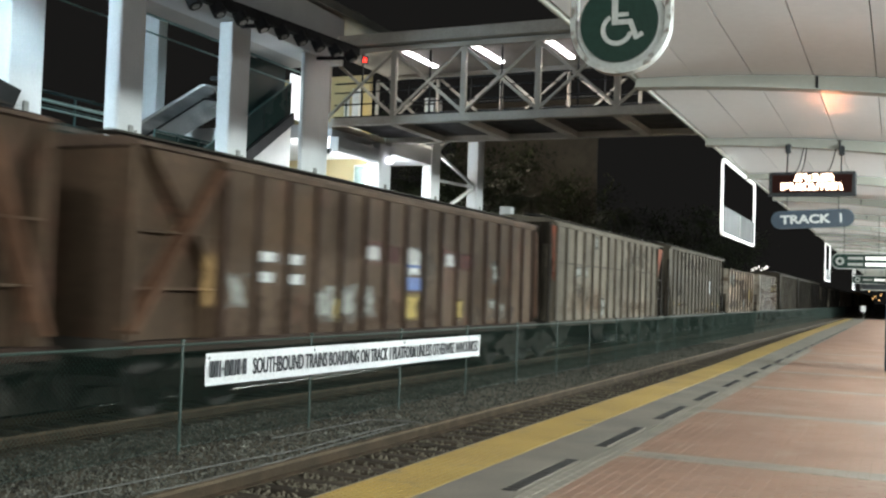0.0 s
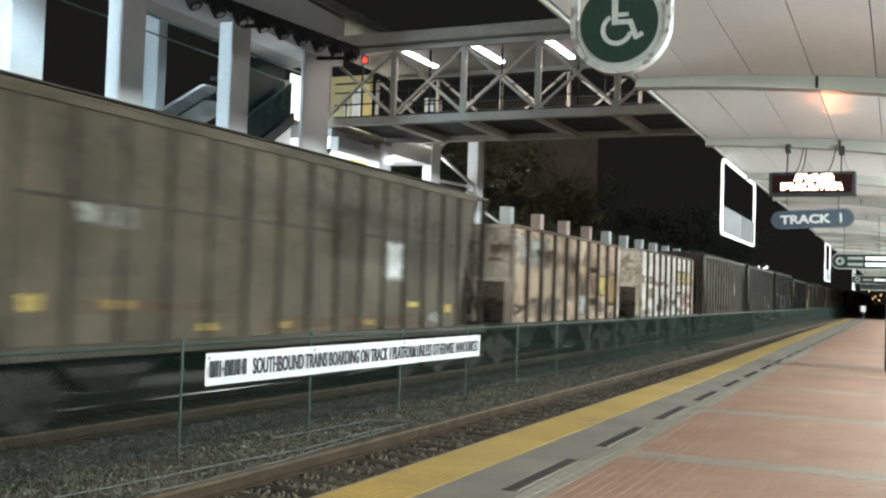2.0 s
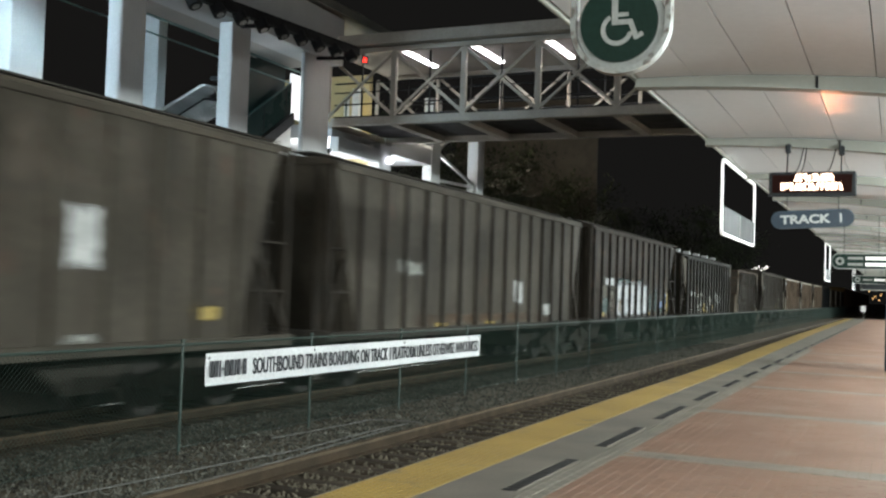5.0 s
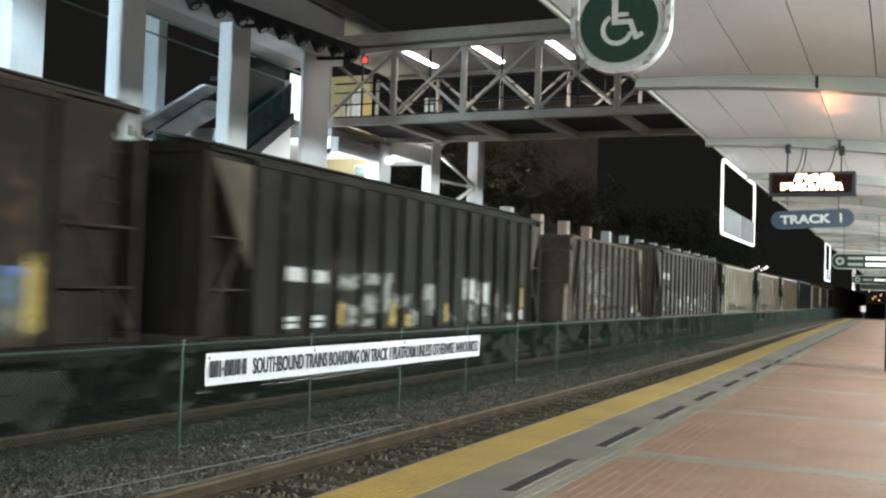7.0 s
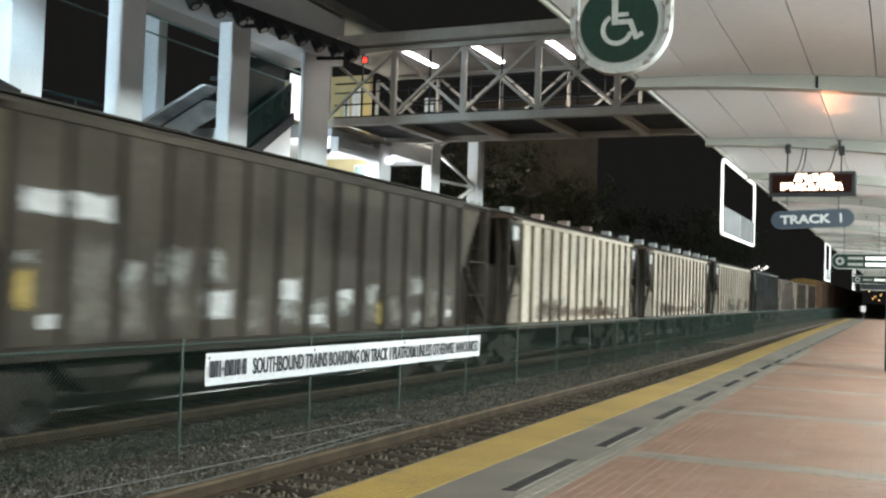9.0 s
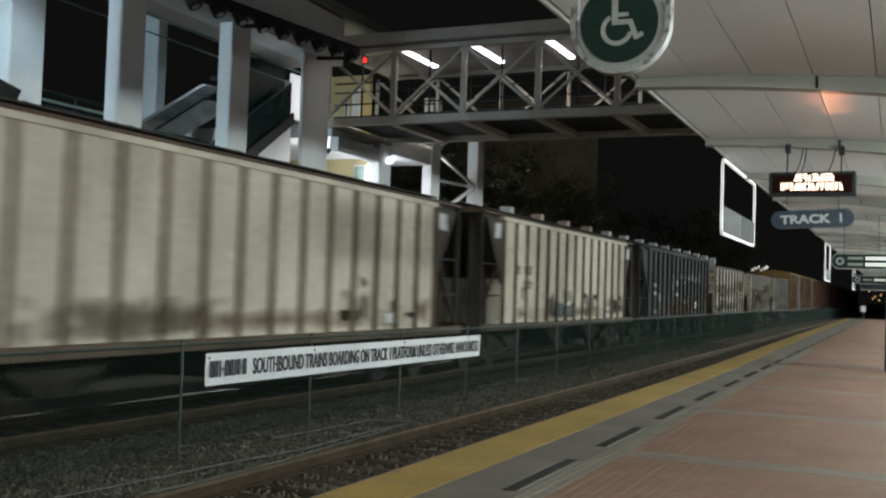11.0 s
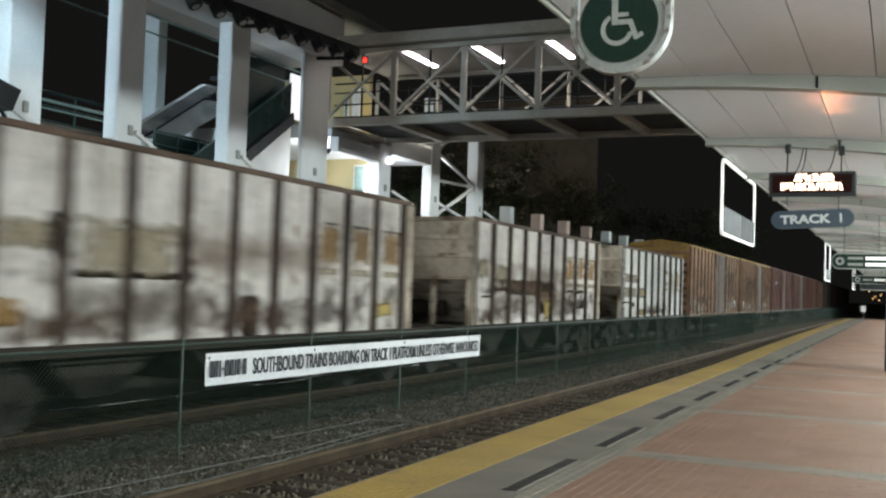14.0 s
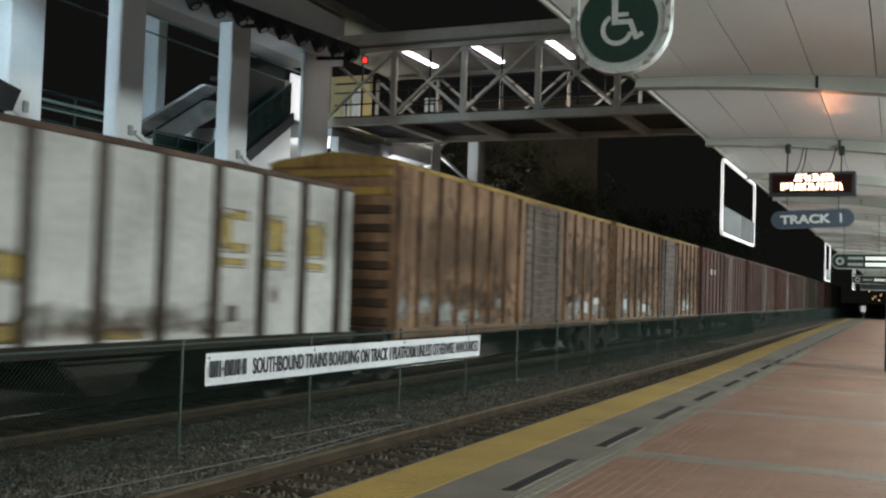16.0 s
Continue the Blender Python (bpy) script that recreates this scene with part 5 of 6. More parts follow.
def covered_hopper(s, e, front, rear, ztop, body, post, label, n=14, slope=0.0, spec=(), plate="", seam=0.0, ends="soot", walled=False, stencil=False, worn_by=()):
    """Ribbed covered hopper. s, e: ends of its side; front, rear: from there to the coupling; slope: how far the top reaches past the foot of the side."""
    half, top = (e - s) / 2, ztop - RAIL_Z
    car = place("covered_hopper", label, "hopper car", s, e)
    x = HALF - 0.08
    m = P[body]
    part("body", bm_prism(bmesh.new(), [(-half, SILL), (half, SILL), (half + slope, top), (-half - slope, top)], "x", -x, x), m, car)
    ro = bm_prism(bmesh.new(), [(-x - 0.05, top), (-x - 0.05, top + 0.05), (-x + 0.25, top + 0.13), (0, top + 0.2), (x - 0.25, top + 0.13), (x + 0.05, top + 0.05), (x + 0.05, top)], "y", -half - front + 0.75, half + rear - 0.75)
    part("roof", ro, P["rust"] if body in ("brown", "cream") else m, car)
    for i in range(4):
        y = -half + 2 * half * (i + 0.5) / 4
        part("hatch", box(-0.35, 0.35, y - half / 5, y + half / 5, top + 0.19, top + 0.27, bevel=0.03), m, car)
    part("running_board", box(0.55, 0.95, -half - front + 0.9, half + rear - 0.9, top + 0.23, top + 0.26), UNDER, car)
    for sx in (-1, 1):
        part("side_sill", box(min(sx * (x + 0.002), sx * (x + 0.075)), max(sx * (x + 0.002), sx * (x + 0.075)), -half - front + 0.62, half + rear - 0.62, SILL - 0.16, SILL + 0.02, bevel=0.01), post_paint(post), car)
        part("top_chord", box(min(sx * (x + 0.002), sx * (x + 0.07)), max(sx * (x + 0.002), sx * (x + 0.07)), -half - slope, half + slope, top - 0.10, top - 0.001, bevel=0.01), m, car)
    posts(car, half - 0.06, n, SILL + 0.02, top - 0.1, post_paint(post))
    if seam:
        part("lap_seam", box(x + 0.001, x + 0.02, -half, half, SILL + (top - SILL) * seam - 0.025, SILL + (top - SILL) * seam + 0.025), post_paint(post), car)
    # ends default to the shaded tone, so the slope sheets look unlit
    for sg, g in ((-1, front), (1, rear)):
        ext = min(g - 0.85, 1.5)
        q = [(half - 0.9, SILL), (half + ext, top), (half, top), (half - 1.2, SILL)]
        if sg < 0:
            q = [(-a, b) for a, b in q]
        part("slope_sheet", bm_prism(bmesh.new(), q, "x", -x + 0.1, x - 0.1), P[ends], car, "sloping end sheet in a dark colour")
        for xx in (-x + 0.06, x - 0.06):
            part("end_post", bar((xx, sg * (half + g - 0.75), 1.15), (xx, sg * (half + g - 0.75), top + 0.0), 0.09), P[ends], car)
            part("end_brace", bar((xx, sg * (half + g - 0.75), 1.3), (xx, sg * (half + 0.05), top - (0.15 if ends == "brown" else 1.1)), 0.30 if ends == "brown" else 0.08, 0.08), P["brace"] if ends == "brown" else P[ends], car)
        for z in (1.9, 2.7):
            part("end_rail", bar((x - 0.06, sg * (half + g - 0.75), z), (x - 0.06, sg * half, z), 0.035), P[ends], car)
        part("end_floor", box(-1.45, 1.45, min(sg * (half - 0.02), sg * (half + g - 0.7)), max(sg * (half - 0.02), sg * (half + g - 0.7)), 1.1, 1.16), UNDER, car)
        if walled:
            part("end_wall", box(-x + 0.04, x - 0.04, min(sg * (half + g - 0.86), sg * (half + g - 0.81)), max(sg * (half + g - 0.86), sg * (half + g - 0.81)), SILL, top - 0.02), m, car, "plain closed end wall")
        # added sheet: fills the end recess so the gap reads dark
        part("end_sheet", box(x - 0.42, x - 0.38, min(sg * (half - 0.1), sg * (half + g - 0.8)), max(sg * (half - 0.1), sg * (half + g - 0.8)), SILL, top - 0.02), P[ends], car, "dark sheet added to close the end recess")
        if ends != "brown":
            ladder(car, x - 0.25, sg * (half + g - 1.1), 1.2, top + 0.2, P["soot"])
        if plate:
            q = [(half + 0.02, top - 0.1), (half + min(1.15, g - 0.85), top - 0.1), (half + 0.02, top - 1.75)]
            part("gusset_plate", bm_prism(bmesh.new(), [(sg * a, b) for a, b in q], "x", x - 0.03, x + 0.01), P[plate], car, "triangular gusset plate")
            if stencil:
                part("stencil_board", box(x + 0.012, x + 0.02, min(sg * (half + 0.1), sg * (half + 0.62)), max(sg * (half + 0.1), sg * (half + 0.62)), top - 0.62, top - 0.16), STAINS["white"], car, "white stencilled board")
    for i in range(3):
        y = -half * 0.62 + half * 0.62 * i
        part("discharge_chute", bm_prism(bmesh.new(), [(y - 1.4, SILL), (y + 1.4, SILL), (y + 0.35, 0.45), (y - 0.35, 0.45)], "x", -0.95, 0.95), UNDER, car)
    running_gear(car, half, front, rear)
    marks(car, half - 0.06, n, top, spec)
    patches(car, (s + e) / 2, worn_by)
    return car


def open_hopper(s, e, front, rear, ztop, body, label, n=9, spec=(), full=False, worn_by=()):
    """Open-top coal hopper with heavy posts and a boxed upper end."""
    half, top = (e - s) / 2, ztop - RAIL_Z
    car = place("open_hopper", label, "hopper car", s, e)
    x, m = HALF - 0.08, P[body]
    for sx in (-1, 1):
        part("side_wall", box(min(sx * x, sx * (x - 0.04)), max(sx * x, sx * (x - 0.04)), -half, half, SILL, top), m, car)
        part("top_chord", box(min(sx * (x - 0.06), sx * (x + 0.06)), max(sx * (x - 0.06), sx * (x + 0.06)), -half, half, top, top + 0.09, bevel=0.015), P["rust"], car)
        part("side_sill", box(min(sx * (x + 0.002), sx * (x + 0.075)), max(sx * (x + 0.002), sx * (x + 0.075)), -half - front + 0.62, half + rear - 0.62, SILL - 0.14, SILL + 0.02, bevel=0.01), P["soot"], car)
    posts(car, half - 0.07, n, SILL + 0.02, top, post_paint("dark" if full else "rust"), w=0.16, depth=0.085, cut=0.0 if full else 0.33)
    if full:
        for sg in (-1, 1):
            part("diagonal_post", bar((x + 0.05, sg * (half - 0.1), SILL + 0.1), (x + 0.05, sg * (half - 2 * half / n), top - 0.1), 0.14, 0.06), post_paint("dark"), car)
    for sg, g in ((-1, front), (1, rear)):
        f = sg * half
        part("end_wall", box(-x + 0.041, x - 0.041, min(f, f - sg * 0.05), max(f, f - sg * 0.05), SILL - 0.1 if full else top - 1.45, top + 0.085), m if full else P["grime"], car)
        for z in (top + 0.03, top - 0.42, top - 0.86, top - 1.4):
            part("end_rib", box(-x, x, min(f, f + sg * 0.07), max(f, f + sg * 0.07), z - 0.05, z + 0.05, bevel=0.01), P["grime"] if not full else P["rust"], car)
        part("corner_post", box(x - 0.02, x + 0.07, min(f, f - sg * 0.16), max(f, f - sg * 0.16), SILL, top, bevel=0.01), P["grime"] if body != "clean" else m, car)
        q = [(half - 0.06, top - 1.45), (half - 2.3, SILL - 0.1), (half - 2.4, SILL - 0.1), (half - 0.16, top - 1.45)]
        if sg < 0:
            q = [(-a, b) for a, b in q]
        part("slope_sheet", bm_prism(bmesh.new(), q, "x", -x + 0.05, x - 0.05), P["grime"], car, "grimy sloping end sheet")
        for xx in (-x + 0.08, -0.5, 0.5, x - 0.08):
            part("end_post", bar((xx, f + sg * 0.0, SILL - 0.1), (xx, f, top - 1.45), 0.11), P["grime"], car)
        part("brake_reservoir", bar((-0.5, f - sg * 0.5, 1.55), (0.6, f - sg * 0.5, 1.55), 0.4, sides=12), P["soot"], car)
        part("end_floor", box(-1.45, 1.45, min(f, f + sg * (g - 0.7)), max(f, f + sg * (g - 0.7)), 1.08, 1.14), UNDER, car)
        ladder(car, -0.95, f + sg * 0.12, 1.15, top - 0.1, P["rust"], "x")
    part("load", bm_prism(bmesh.new(), [(-half + 0.06, top - 1.3), (-half * 0.4, top - 0.5), (half * 0.4, top - 0.5), (half - 0.06, top - 1.3)], "x", -x + 0.05, x - 0.05), UNDER, car)
    for i in range(3):
        y = -half * 0.55 + half * 0.55 * i
        part("discharge_chute", bm_prism(bmesh.new(), [(y - 1.3, SILL), (y + 1.3, SILL), (y + 0.3, 0.42), (y - 0.3, 0.42)], "x", -1.1, 1.1), UNDER, car)
    running_gear(car, half, front, rear)
    marks(car, half - 0.07, n, top, spec)
    patches(car, (s + e) / 2, worn_by)
    return car


def boxcar(s, e, front, rear, ztop, body, door, roof, label, n=16, spec=(), worn_by=()):
    half, top = (e - s) / 2, ztop - RAIL_Z
    car = place("boxcar", label, "boxcar", s, e)
    x, m = HALF - 0.08, P[body]
    part("body", box(-x, x, -half + 0.03, half - 0.03, SILL - 0.05, top, bevel=0.02), m, car)
    part("roof", bm_prism(bmesh.new(), [(-x - 0.04, top - 0.06), (-x - 0.04, top + 0.03), (-x + 0.2, top + 0.1), (0, top + 0.26), (x - 0.2, top + 0.1), (x + 0.04, top + 0.03), (x + 0.04, top - 0.06)], "y", -half - 0.02, half + 0.02), P[roof], car)
    k = int(round((2 * half) / 1.1))
    rib = mesh_of("roof_rib", bm_prism(bmesh.new(), [(-x, top + 0.045), (0, top + 0.29), (x, top + 0.045), (x - 0.2, top + 0.09), (0, top + 0.25), (-x + 0.2, top + 0.09)], "y", -0.04, 0.04), P[roof])
    for i in range(k):
        part("roof_rib", None, None, car, data=rib).matrix_basis = pose(0, -half + 2 * half * (i + 0.5) / k, 0)
    d0, d1 = -0.5, 2.6
    me = mesh_of("side_post", bm_prism(bmesh.new(), [(-0.07, 0), (-0.045, 0.07), (0.045, 0.07), (0.07, 0)], "z", SILL + 0.02, top - 0.07), P["orange_rib"] if body == "orange" else m)
    for i in range(n + 1):
        y = -half + 0.1 + (2 * half - 0.2) * i / n
        for sx in (-1, 1):
            if not d0 - 0.1 < y < d1 + 0.1:
                part("side_post", None, None, car, data=me).matrix_basis = pose(sx * x, y, 0, 0, 0, -90 * sx)
    for sx in (-1, 1):
        part("side_sill", box(min(sx * (x + 0.002), sx * (x + 0.075)), max(sx * (x + 0.002), sx * (x + 0.075)), -half, half, SILL - 0.2, SILL + 0.02, bevel=0.01), m, car)
        dr = part("door", box(min(sx * (x + 0.002), sx * (x + 0.05)), max(sx * (x + 0.002), sx * (x + 0.05)), d0, d1, SILL + 0.03, top - 0.12, bevel=0.01), P[door], car, "ribbed sliding door")
        for i in range(13):
            z = SILL + 0.2 + (top - SILL - 0.5) * i / 12
            part("door_rib", box(min(sx * (x + 0.05), sx * (x + 0.085)), max(sx * (x + 0.05), sx * (x + 0.085)), d0 + 0.08, d1 - 0.08, z - 0.04, z + 0.04, bevel=0.01), P[door], dr)
        for y in (d0 + 0.45, d1 - 0.45):
            part("lock_rod", bar((sx * (x + 0.1), y, SILL - 0.05), (sx * (x + 0.1), y, top - 0.15), 0.04, sides=8), UNDER, dr)
    for sg in (-1, 1):
        f = sg * (half - 0.03)
        for i in range(9):
            z = SILL + 0.15 + (top - SILL - 0.35) * i / 8
            part("end_corrugation", box(-x + 0.1, x - 0.1, min(f, f + sg * 0.09), max(f, f + sg * 0.09), z - 0.09, z + 0.09, bevel=0.03), P[roof] if i >= (7 if roof == "yellow" else 8) else (P["brown"] if roof == "yellow" else m), car)
        ladder(car, x + 0.05, sg * (half - 0.35), 1.0, top - 0.1, m)
    running_gear(car, half, front, rear)
    marks(car, half - 0.1, n, top, spec)
    patches(car, (s + e) / 2, worn_by)
    return car


covered_hopper(-7.2, 8.2, 1.6, 1.8, 3.45, "brown", "brown", "oxide brown ribbed covered hopper car", 16, 0.0, (), "", 0.0, "brown", True)
covered_hopper(12.66, 27.05, 2.66, 0.94, 3.42, "brown", "brown", "oxide brown covered hopper car with sprayed tags and patches", 16, 0.0, (), "", 0.0, "brown", True, worn_by=[
    ("fade", 12.7, 16.5, 1.9, 3.35), ("rust", 13.0, 21.0, 0.75, 1.4), ("amber", 12.25, 12.55, 1.18, 2.09), ("white", 13.66, 14.23, 1.93, 2.13), ("white", 14.42, 15.01, 1.91, 2.12), ("white", 13.68, 14.15, 1.6, 1.8), ("white", 14.45, 15.03, 1.58, 1.78),
    ("chalk", 12.9, 13.4, 1.2, 1.75), ("chalk", 15.45, 16.15, 0.93, 1.6), ("gold", 16.12, 16.41, 0.92, 1.42), ("chalk", 16.37, 16.95, 0.9, 1.65), ("chalk", 17.1, 17.75, 1.0, 1.5), ("chalk", 17.2, 17.6, 1.1, 1.62),
    ("pink", 17.1, 18.0, 2.02, 2.5), ("white", 17.2, 17.85, 2.1, 2.42), ("oxide", 17.94, 18.82, 2.08, 2.45), ("white", 19.03, 19.74, 1.85, 2.48), ("b", 19.12, 19.7, 2.02, 2.09), ("b", 19.07, 19.76, 1.55, 1.82), ("gold", 18.9, 19.68, 0.9, 1.5), ("grime", 19.9, 20.6, 1.5, 2.4),
    ("pink", 20.88, 21.68, 2.0, 2.5), ("white", 21.0, 21.55, 2.1, 2.42), ("oxide", 21.75, 22.85, 2.05, 2.47), ("gold", 21.66, 22.1, 0.88, 1.4), ("chalk", 23.9, 24.4, 1.76, 2.36), ("chalk", 23.8, 24.3, 1.05, 1.42), ("chalk", 24.6, 24.95, 1.0, 1.3), ("grime", 22.2, 26.5, 0.75, 1.2)])
covered_hopper(29.05, 43.05, 1.1, 1.94, 3.70, "beige", "beige", "grey-beige covered hopper car with rust streaks", 14, 0.0, (), "coral", 0.60, worn_by=[
    ("chalk", 31.2, 32.03, 2.1, 2.5), ("chalk", 32.03, 32.6, 2.1, 2.5), ("chalk", 34.07, 34.88, 1.1, 1.5), ("chalk", 34.3, 34.78, 0.82, 1.18), ("fade", 29.2, 36, 0.75, 1.9), ("grime", 31, 33, 1.3, 2.1), ("chalk", 33.45, 33.8, 3.1, 3.55), ("chalk", 41, 41.6, 1.85, 2.2), ("chalk", 41.05, 41.5, 1.5, 1.85), ("fade", 36, 43, 0.75, 1.5), ("grime", 37, 42, 2.5, 3.6)])
covered_hopper(46.4, 59.6, 1.44, 2.35, 3.82, "grey", "grey", "tall grey covered hopper car with yellow reflectors", 14, 0.9,
               (), "", 0.60, worn_by=[
    ("chalk", 47.38, 47.99, 2.24, 2.6), ("chalk", 48.02, 48.66, 2.24, 2.6), ("grime", 47.3, 49, 1.6, 2.1), ("white", 55.93, 56.73, 1.71, 2.56), ("gold", 46.6, 47.02, 1.15, 1.4), ("gold", 47.95, 48.72, 1.18, 1.33), ("fade", 47, 51, 1.1, 1.35), ("gold", 49.94, 50.55, 0.85, 1), ("gold", 51.93, 52.6, 0.84, 0.99), ("gold", 54.95, 55.7, 0.84, 0.99), ("gold", 56.92, 57.6, 1.18, 1.33), ("gold", 58.8, 59.3, 1.03, 1.3), ("fade", 50, 59.3, 0.76, 1.1), ("grime", 47, 59, 2.7, 3.6), ("chalk", 57.9, 58.6, 0.8, 1.1)])
open_hopper(63.1, 74.35, 1.13, 1.56, 3.30, "tan", "rust-stained tan open coal hopper car", 9, (), worn_by=[
    ("chalk", 63.3, 66.4, 2.3, 3.2), ("fade", 63.2, 74, 2.3, 2.95), ("rust", 64.5, 67, 2.55, 2.85), ("rust", 68.2, 69.2, 1.9, 3), ("fade", 66, 74.1, 1.2, 2.6), ("soot", 63.4, 64.3, 0.95, 1.3), ("grime", 64.6, 65.5, 1.25, 1.45), ("grime", 63.3, 68.9, 0.75, 1.6), ("rust", 69.4, 70.4, 1.5, 2.2), ("fade", 70.5, 71.6, 0.9, 2.5), ("gold", 71.8, 72.8, 1.5, 2.3), ("amber", 73, 74, 1.2, 2.3), ("chalk", 69.4, 70.3, 0.8, 1.7), ("grime", 70.5, 74, 0.75, 1.4), ("soot", 70.8, 71.5, 1.2, 1.45)])
open_hopper(77.8, 88.92, 1.89, 2.46, 3.38, "white", "grimy white open coal hopper car with faded tags", 9, (), worn_by=[
    ("amber", 78.05, 78.48, 1.12, 1.36), ("taupe", 78.2, 78.85, 2.08, 2.43), ("taupe", 79.25, 80.2, 2.05, 2.41), ("taupe", 79.1, 80.2, 1.45, 1.95), ("pink", 80.5, 81.4, 1.95, 2.28), ("pink", 81.55, 82.5, 2.0, 2.24), ("pink", 82.85, 83.45, 1.92, 2.22), ("soot", 80.95, 81.5, 0.93, 1.3),
    ("grime", 81.4, 82.55, 0.8, 1.85), ("soot", 81.6, 82.3, 0.9, 1.6), ("grime", 82.7, 83.75, 0.8, 1.84), ("soot", 83.9, 85.0, 1.1, 1.5), ("gold", 85.27, 86.01, 2.08, 2.81), ("soot", 85.3, 85.98, 2.74, 2.84), ("gold", 86.5, 87.22, 2.13, 2.8), ("gold", 87.61, 88.33, 2.12, 2.83),
    ("soot", 86.5, 87.2, 2.72, 2.8), ("pink", 85.18, 86.3, 1.5, 1.86), ("amber", 85.3, 86.2, 1.72, 1.84), ("pink", 86.4, 87.3, 1.1, 1.85), ("amber", 87.7, 88.45, 1.08, 1.36), ("pink", 87.6, 88.5, 1.2, 2.05), ("rust", 78.0, 80.2, 0.75, 1.1), ("rust", 85.0, 88.4, 0.75, 1.15), ("d", 85.4, 85.7, 0.95, 1.15)])
covered_hopper(93.2, 106.6, 1.7, 2.15, 3.83, "dark", "grey", "tall dark grey covered hopper car", 14, 1.05, (), worn_by=[
    ("chalk", 93.95, 94.7, 2.2, 2.58), ("chalk", 94.78, 95.56, 2.16, 2.58), ("white", 102.97, 103.62, 1.68, 2.54), ("amber", 93.32, 93.76, 1.12, 1.4), ("gold", 95.76, 96.36, 0.82, 0.97), ("gold", 97.9, 98.67, 0.82, 0.98), ("chalk", 100.9, 101.4, 0.82, 0.97), ("chalk", 103, 103.6, 0.76, 0.9), ("fade", 93.5, 103, 0.76, 1.3), ("gold", 105.5, 106.2, 1, 1.25), ("grime", 94, 106, 2.6, 3.6)])
covered_hopper(110.4, 124.2, 1.71, 1.55, 3.82, "dark", "dark", "tall dark grey covered hopper car", 14, 0.9, (), worn_by=[
    ("white", 119.0, 119.8, 1.25, 1.95), ("chalk", 112.0, 113.6, 1.85, 2.2), ("gold", 114.0, 114.8, 0.74, 0.86), ("gold", 117.0, 117.8, 0.74, 0.86), ("white", 121.5, 122.4, 0.9, 1.3), ("fade", 111.0, 123.5, 0.74, 1.1)])
covered_hopper(126.66, 139.02, 0.96, 2.27, 3.85, "black", "black", "black-brown covered hopper car with large silver lettering", 12, 0.0, (), "black", worn_by=[
    ("wash", 127.7, 128.78, 0.78, 2.25), ("wash", 128.9, 129.78, 0.76, 2.3), ("teal", 127.75, 128.7, 0.85, 1.5), ("gold", 127.9, 128.3, 0.8, 1.0), ("grime", 128.95, 129.7, 0.9, 1.7), ("silver", 128.3, 129.6, 1.9, 2.2),
    ("teal", 129.85, 130.8, 2.02, 2.22), ("silver", 129.84, 130.74, 0.74, 2.14), ("teal", 130.8, 131.75, 2.02, 2.22), ("silver", 130.84, 131.72, 0.74, 2.13), ("silver", 131.8, 132.7, 0.74, 2.18), ("teal", 132.8, 133.8, 2.05, 2.22), ("silver", 132.82, 133.78, 0.75, 2.14), ("silver", 133.88, 134.8, 0.79, 2.1),
    ("taupe", 130.2, 130.6, 0.9, 1.5), ("soot", 131.4, 132.2, 1.3, 1.5), ("soot", 132.5, 132.95, 0.95, 1.9), ("soot", 133.6, 134.0, 0.8, 1.7), ("soot", 130.5, 130.8, 1.1, 1.9), ("grime", 132.3, 132.6, 0.8, 1.3)]
    + scrawl(134.9, 139.0, 0.8, 1.85, 1.03, ("teal", "chalk", "b", "wash"), 7, 0.0) + [("gold", 138.6, 138.9, 0.85, 1.9), ("gold", 135.1, 135.4, 0.8, 1.2)])
covered_hopper(143.16, 156.5, 1.85, 1.66, 3.56, "olive", "olive", "dark olive covered hopper car with sprayed tags", 15, 0.0, (), "grey", walled=True, worn_by=[
    ("white", 144.07, 144.83, 1.63, 1.91), ("white", 144.98, 145.6, 1.62, 1.88), ("white", 144.16, 144.64, 0.96, 1.06), ("white", 144.16, 144.64, 0.84, 0.94), ("white", 145, 145.52, 0.96, 1.07), ("white", 145, 145.52, 0.84, 0.95), ("chalk", 145.8, 146.9, 1.5, 1.84), ("chalk", 146.8, 148.1, 1.62, 1.9), ("gold", 145.95, 146.24, 0.82, 1.32), ("chalk", 146.26, 146.8, 0.82, 1.25), ("gold", 146.78, 146.95, 0.8, 1.25), ("chalk", 146.85, 147.6, 1.05, 1.5), ("chalk", 146.9, 147.5, 0.82, 1), ("chalk", 147.66, 148.15, 0.95, 1.9), ("gold", 148.06, 148.37, 0.8, 1.35), ("chalk", 148.2, 149.05, 1.15, 1.5), ("gold", 148.76, 149.1, 0.76, 1.1), ("chalk", 149, 149.55, 0.76, 1.2), ("white", 149.65, 150.43, 1.35, 1.7), ("chalk", 149.7, 150.45, 1, 1.8), ("gold", 150.75, 150.97, 0.8, 1.33), ("chalk", 151, 151.4, 0.8, 1.2), ("white", 151.77, 152.62, 1.3, 1.92), ("chalk", 151.8, 152.6, 0.78, 1.35), ("white", 152.68, 153.55, 1.2, 1.84), ("chalk", 152.7, 153.5, 0.78, 1.3), ("chalk", 153.67, 154.2, 0.82, 1.76), ("white", 154.53, 155.18, 0.83, 1.05), ("chalk", 154.6, 155.1, 1, 1.3), ("white", 155.6, 156.05, 0.82, 1.15), ("gold", 155.8, 156.05, 1.1, 1.8)])
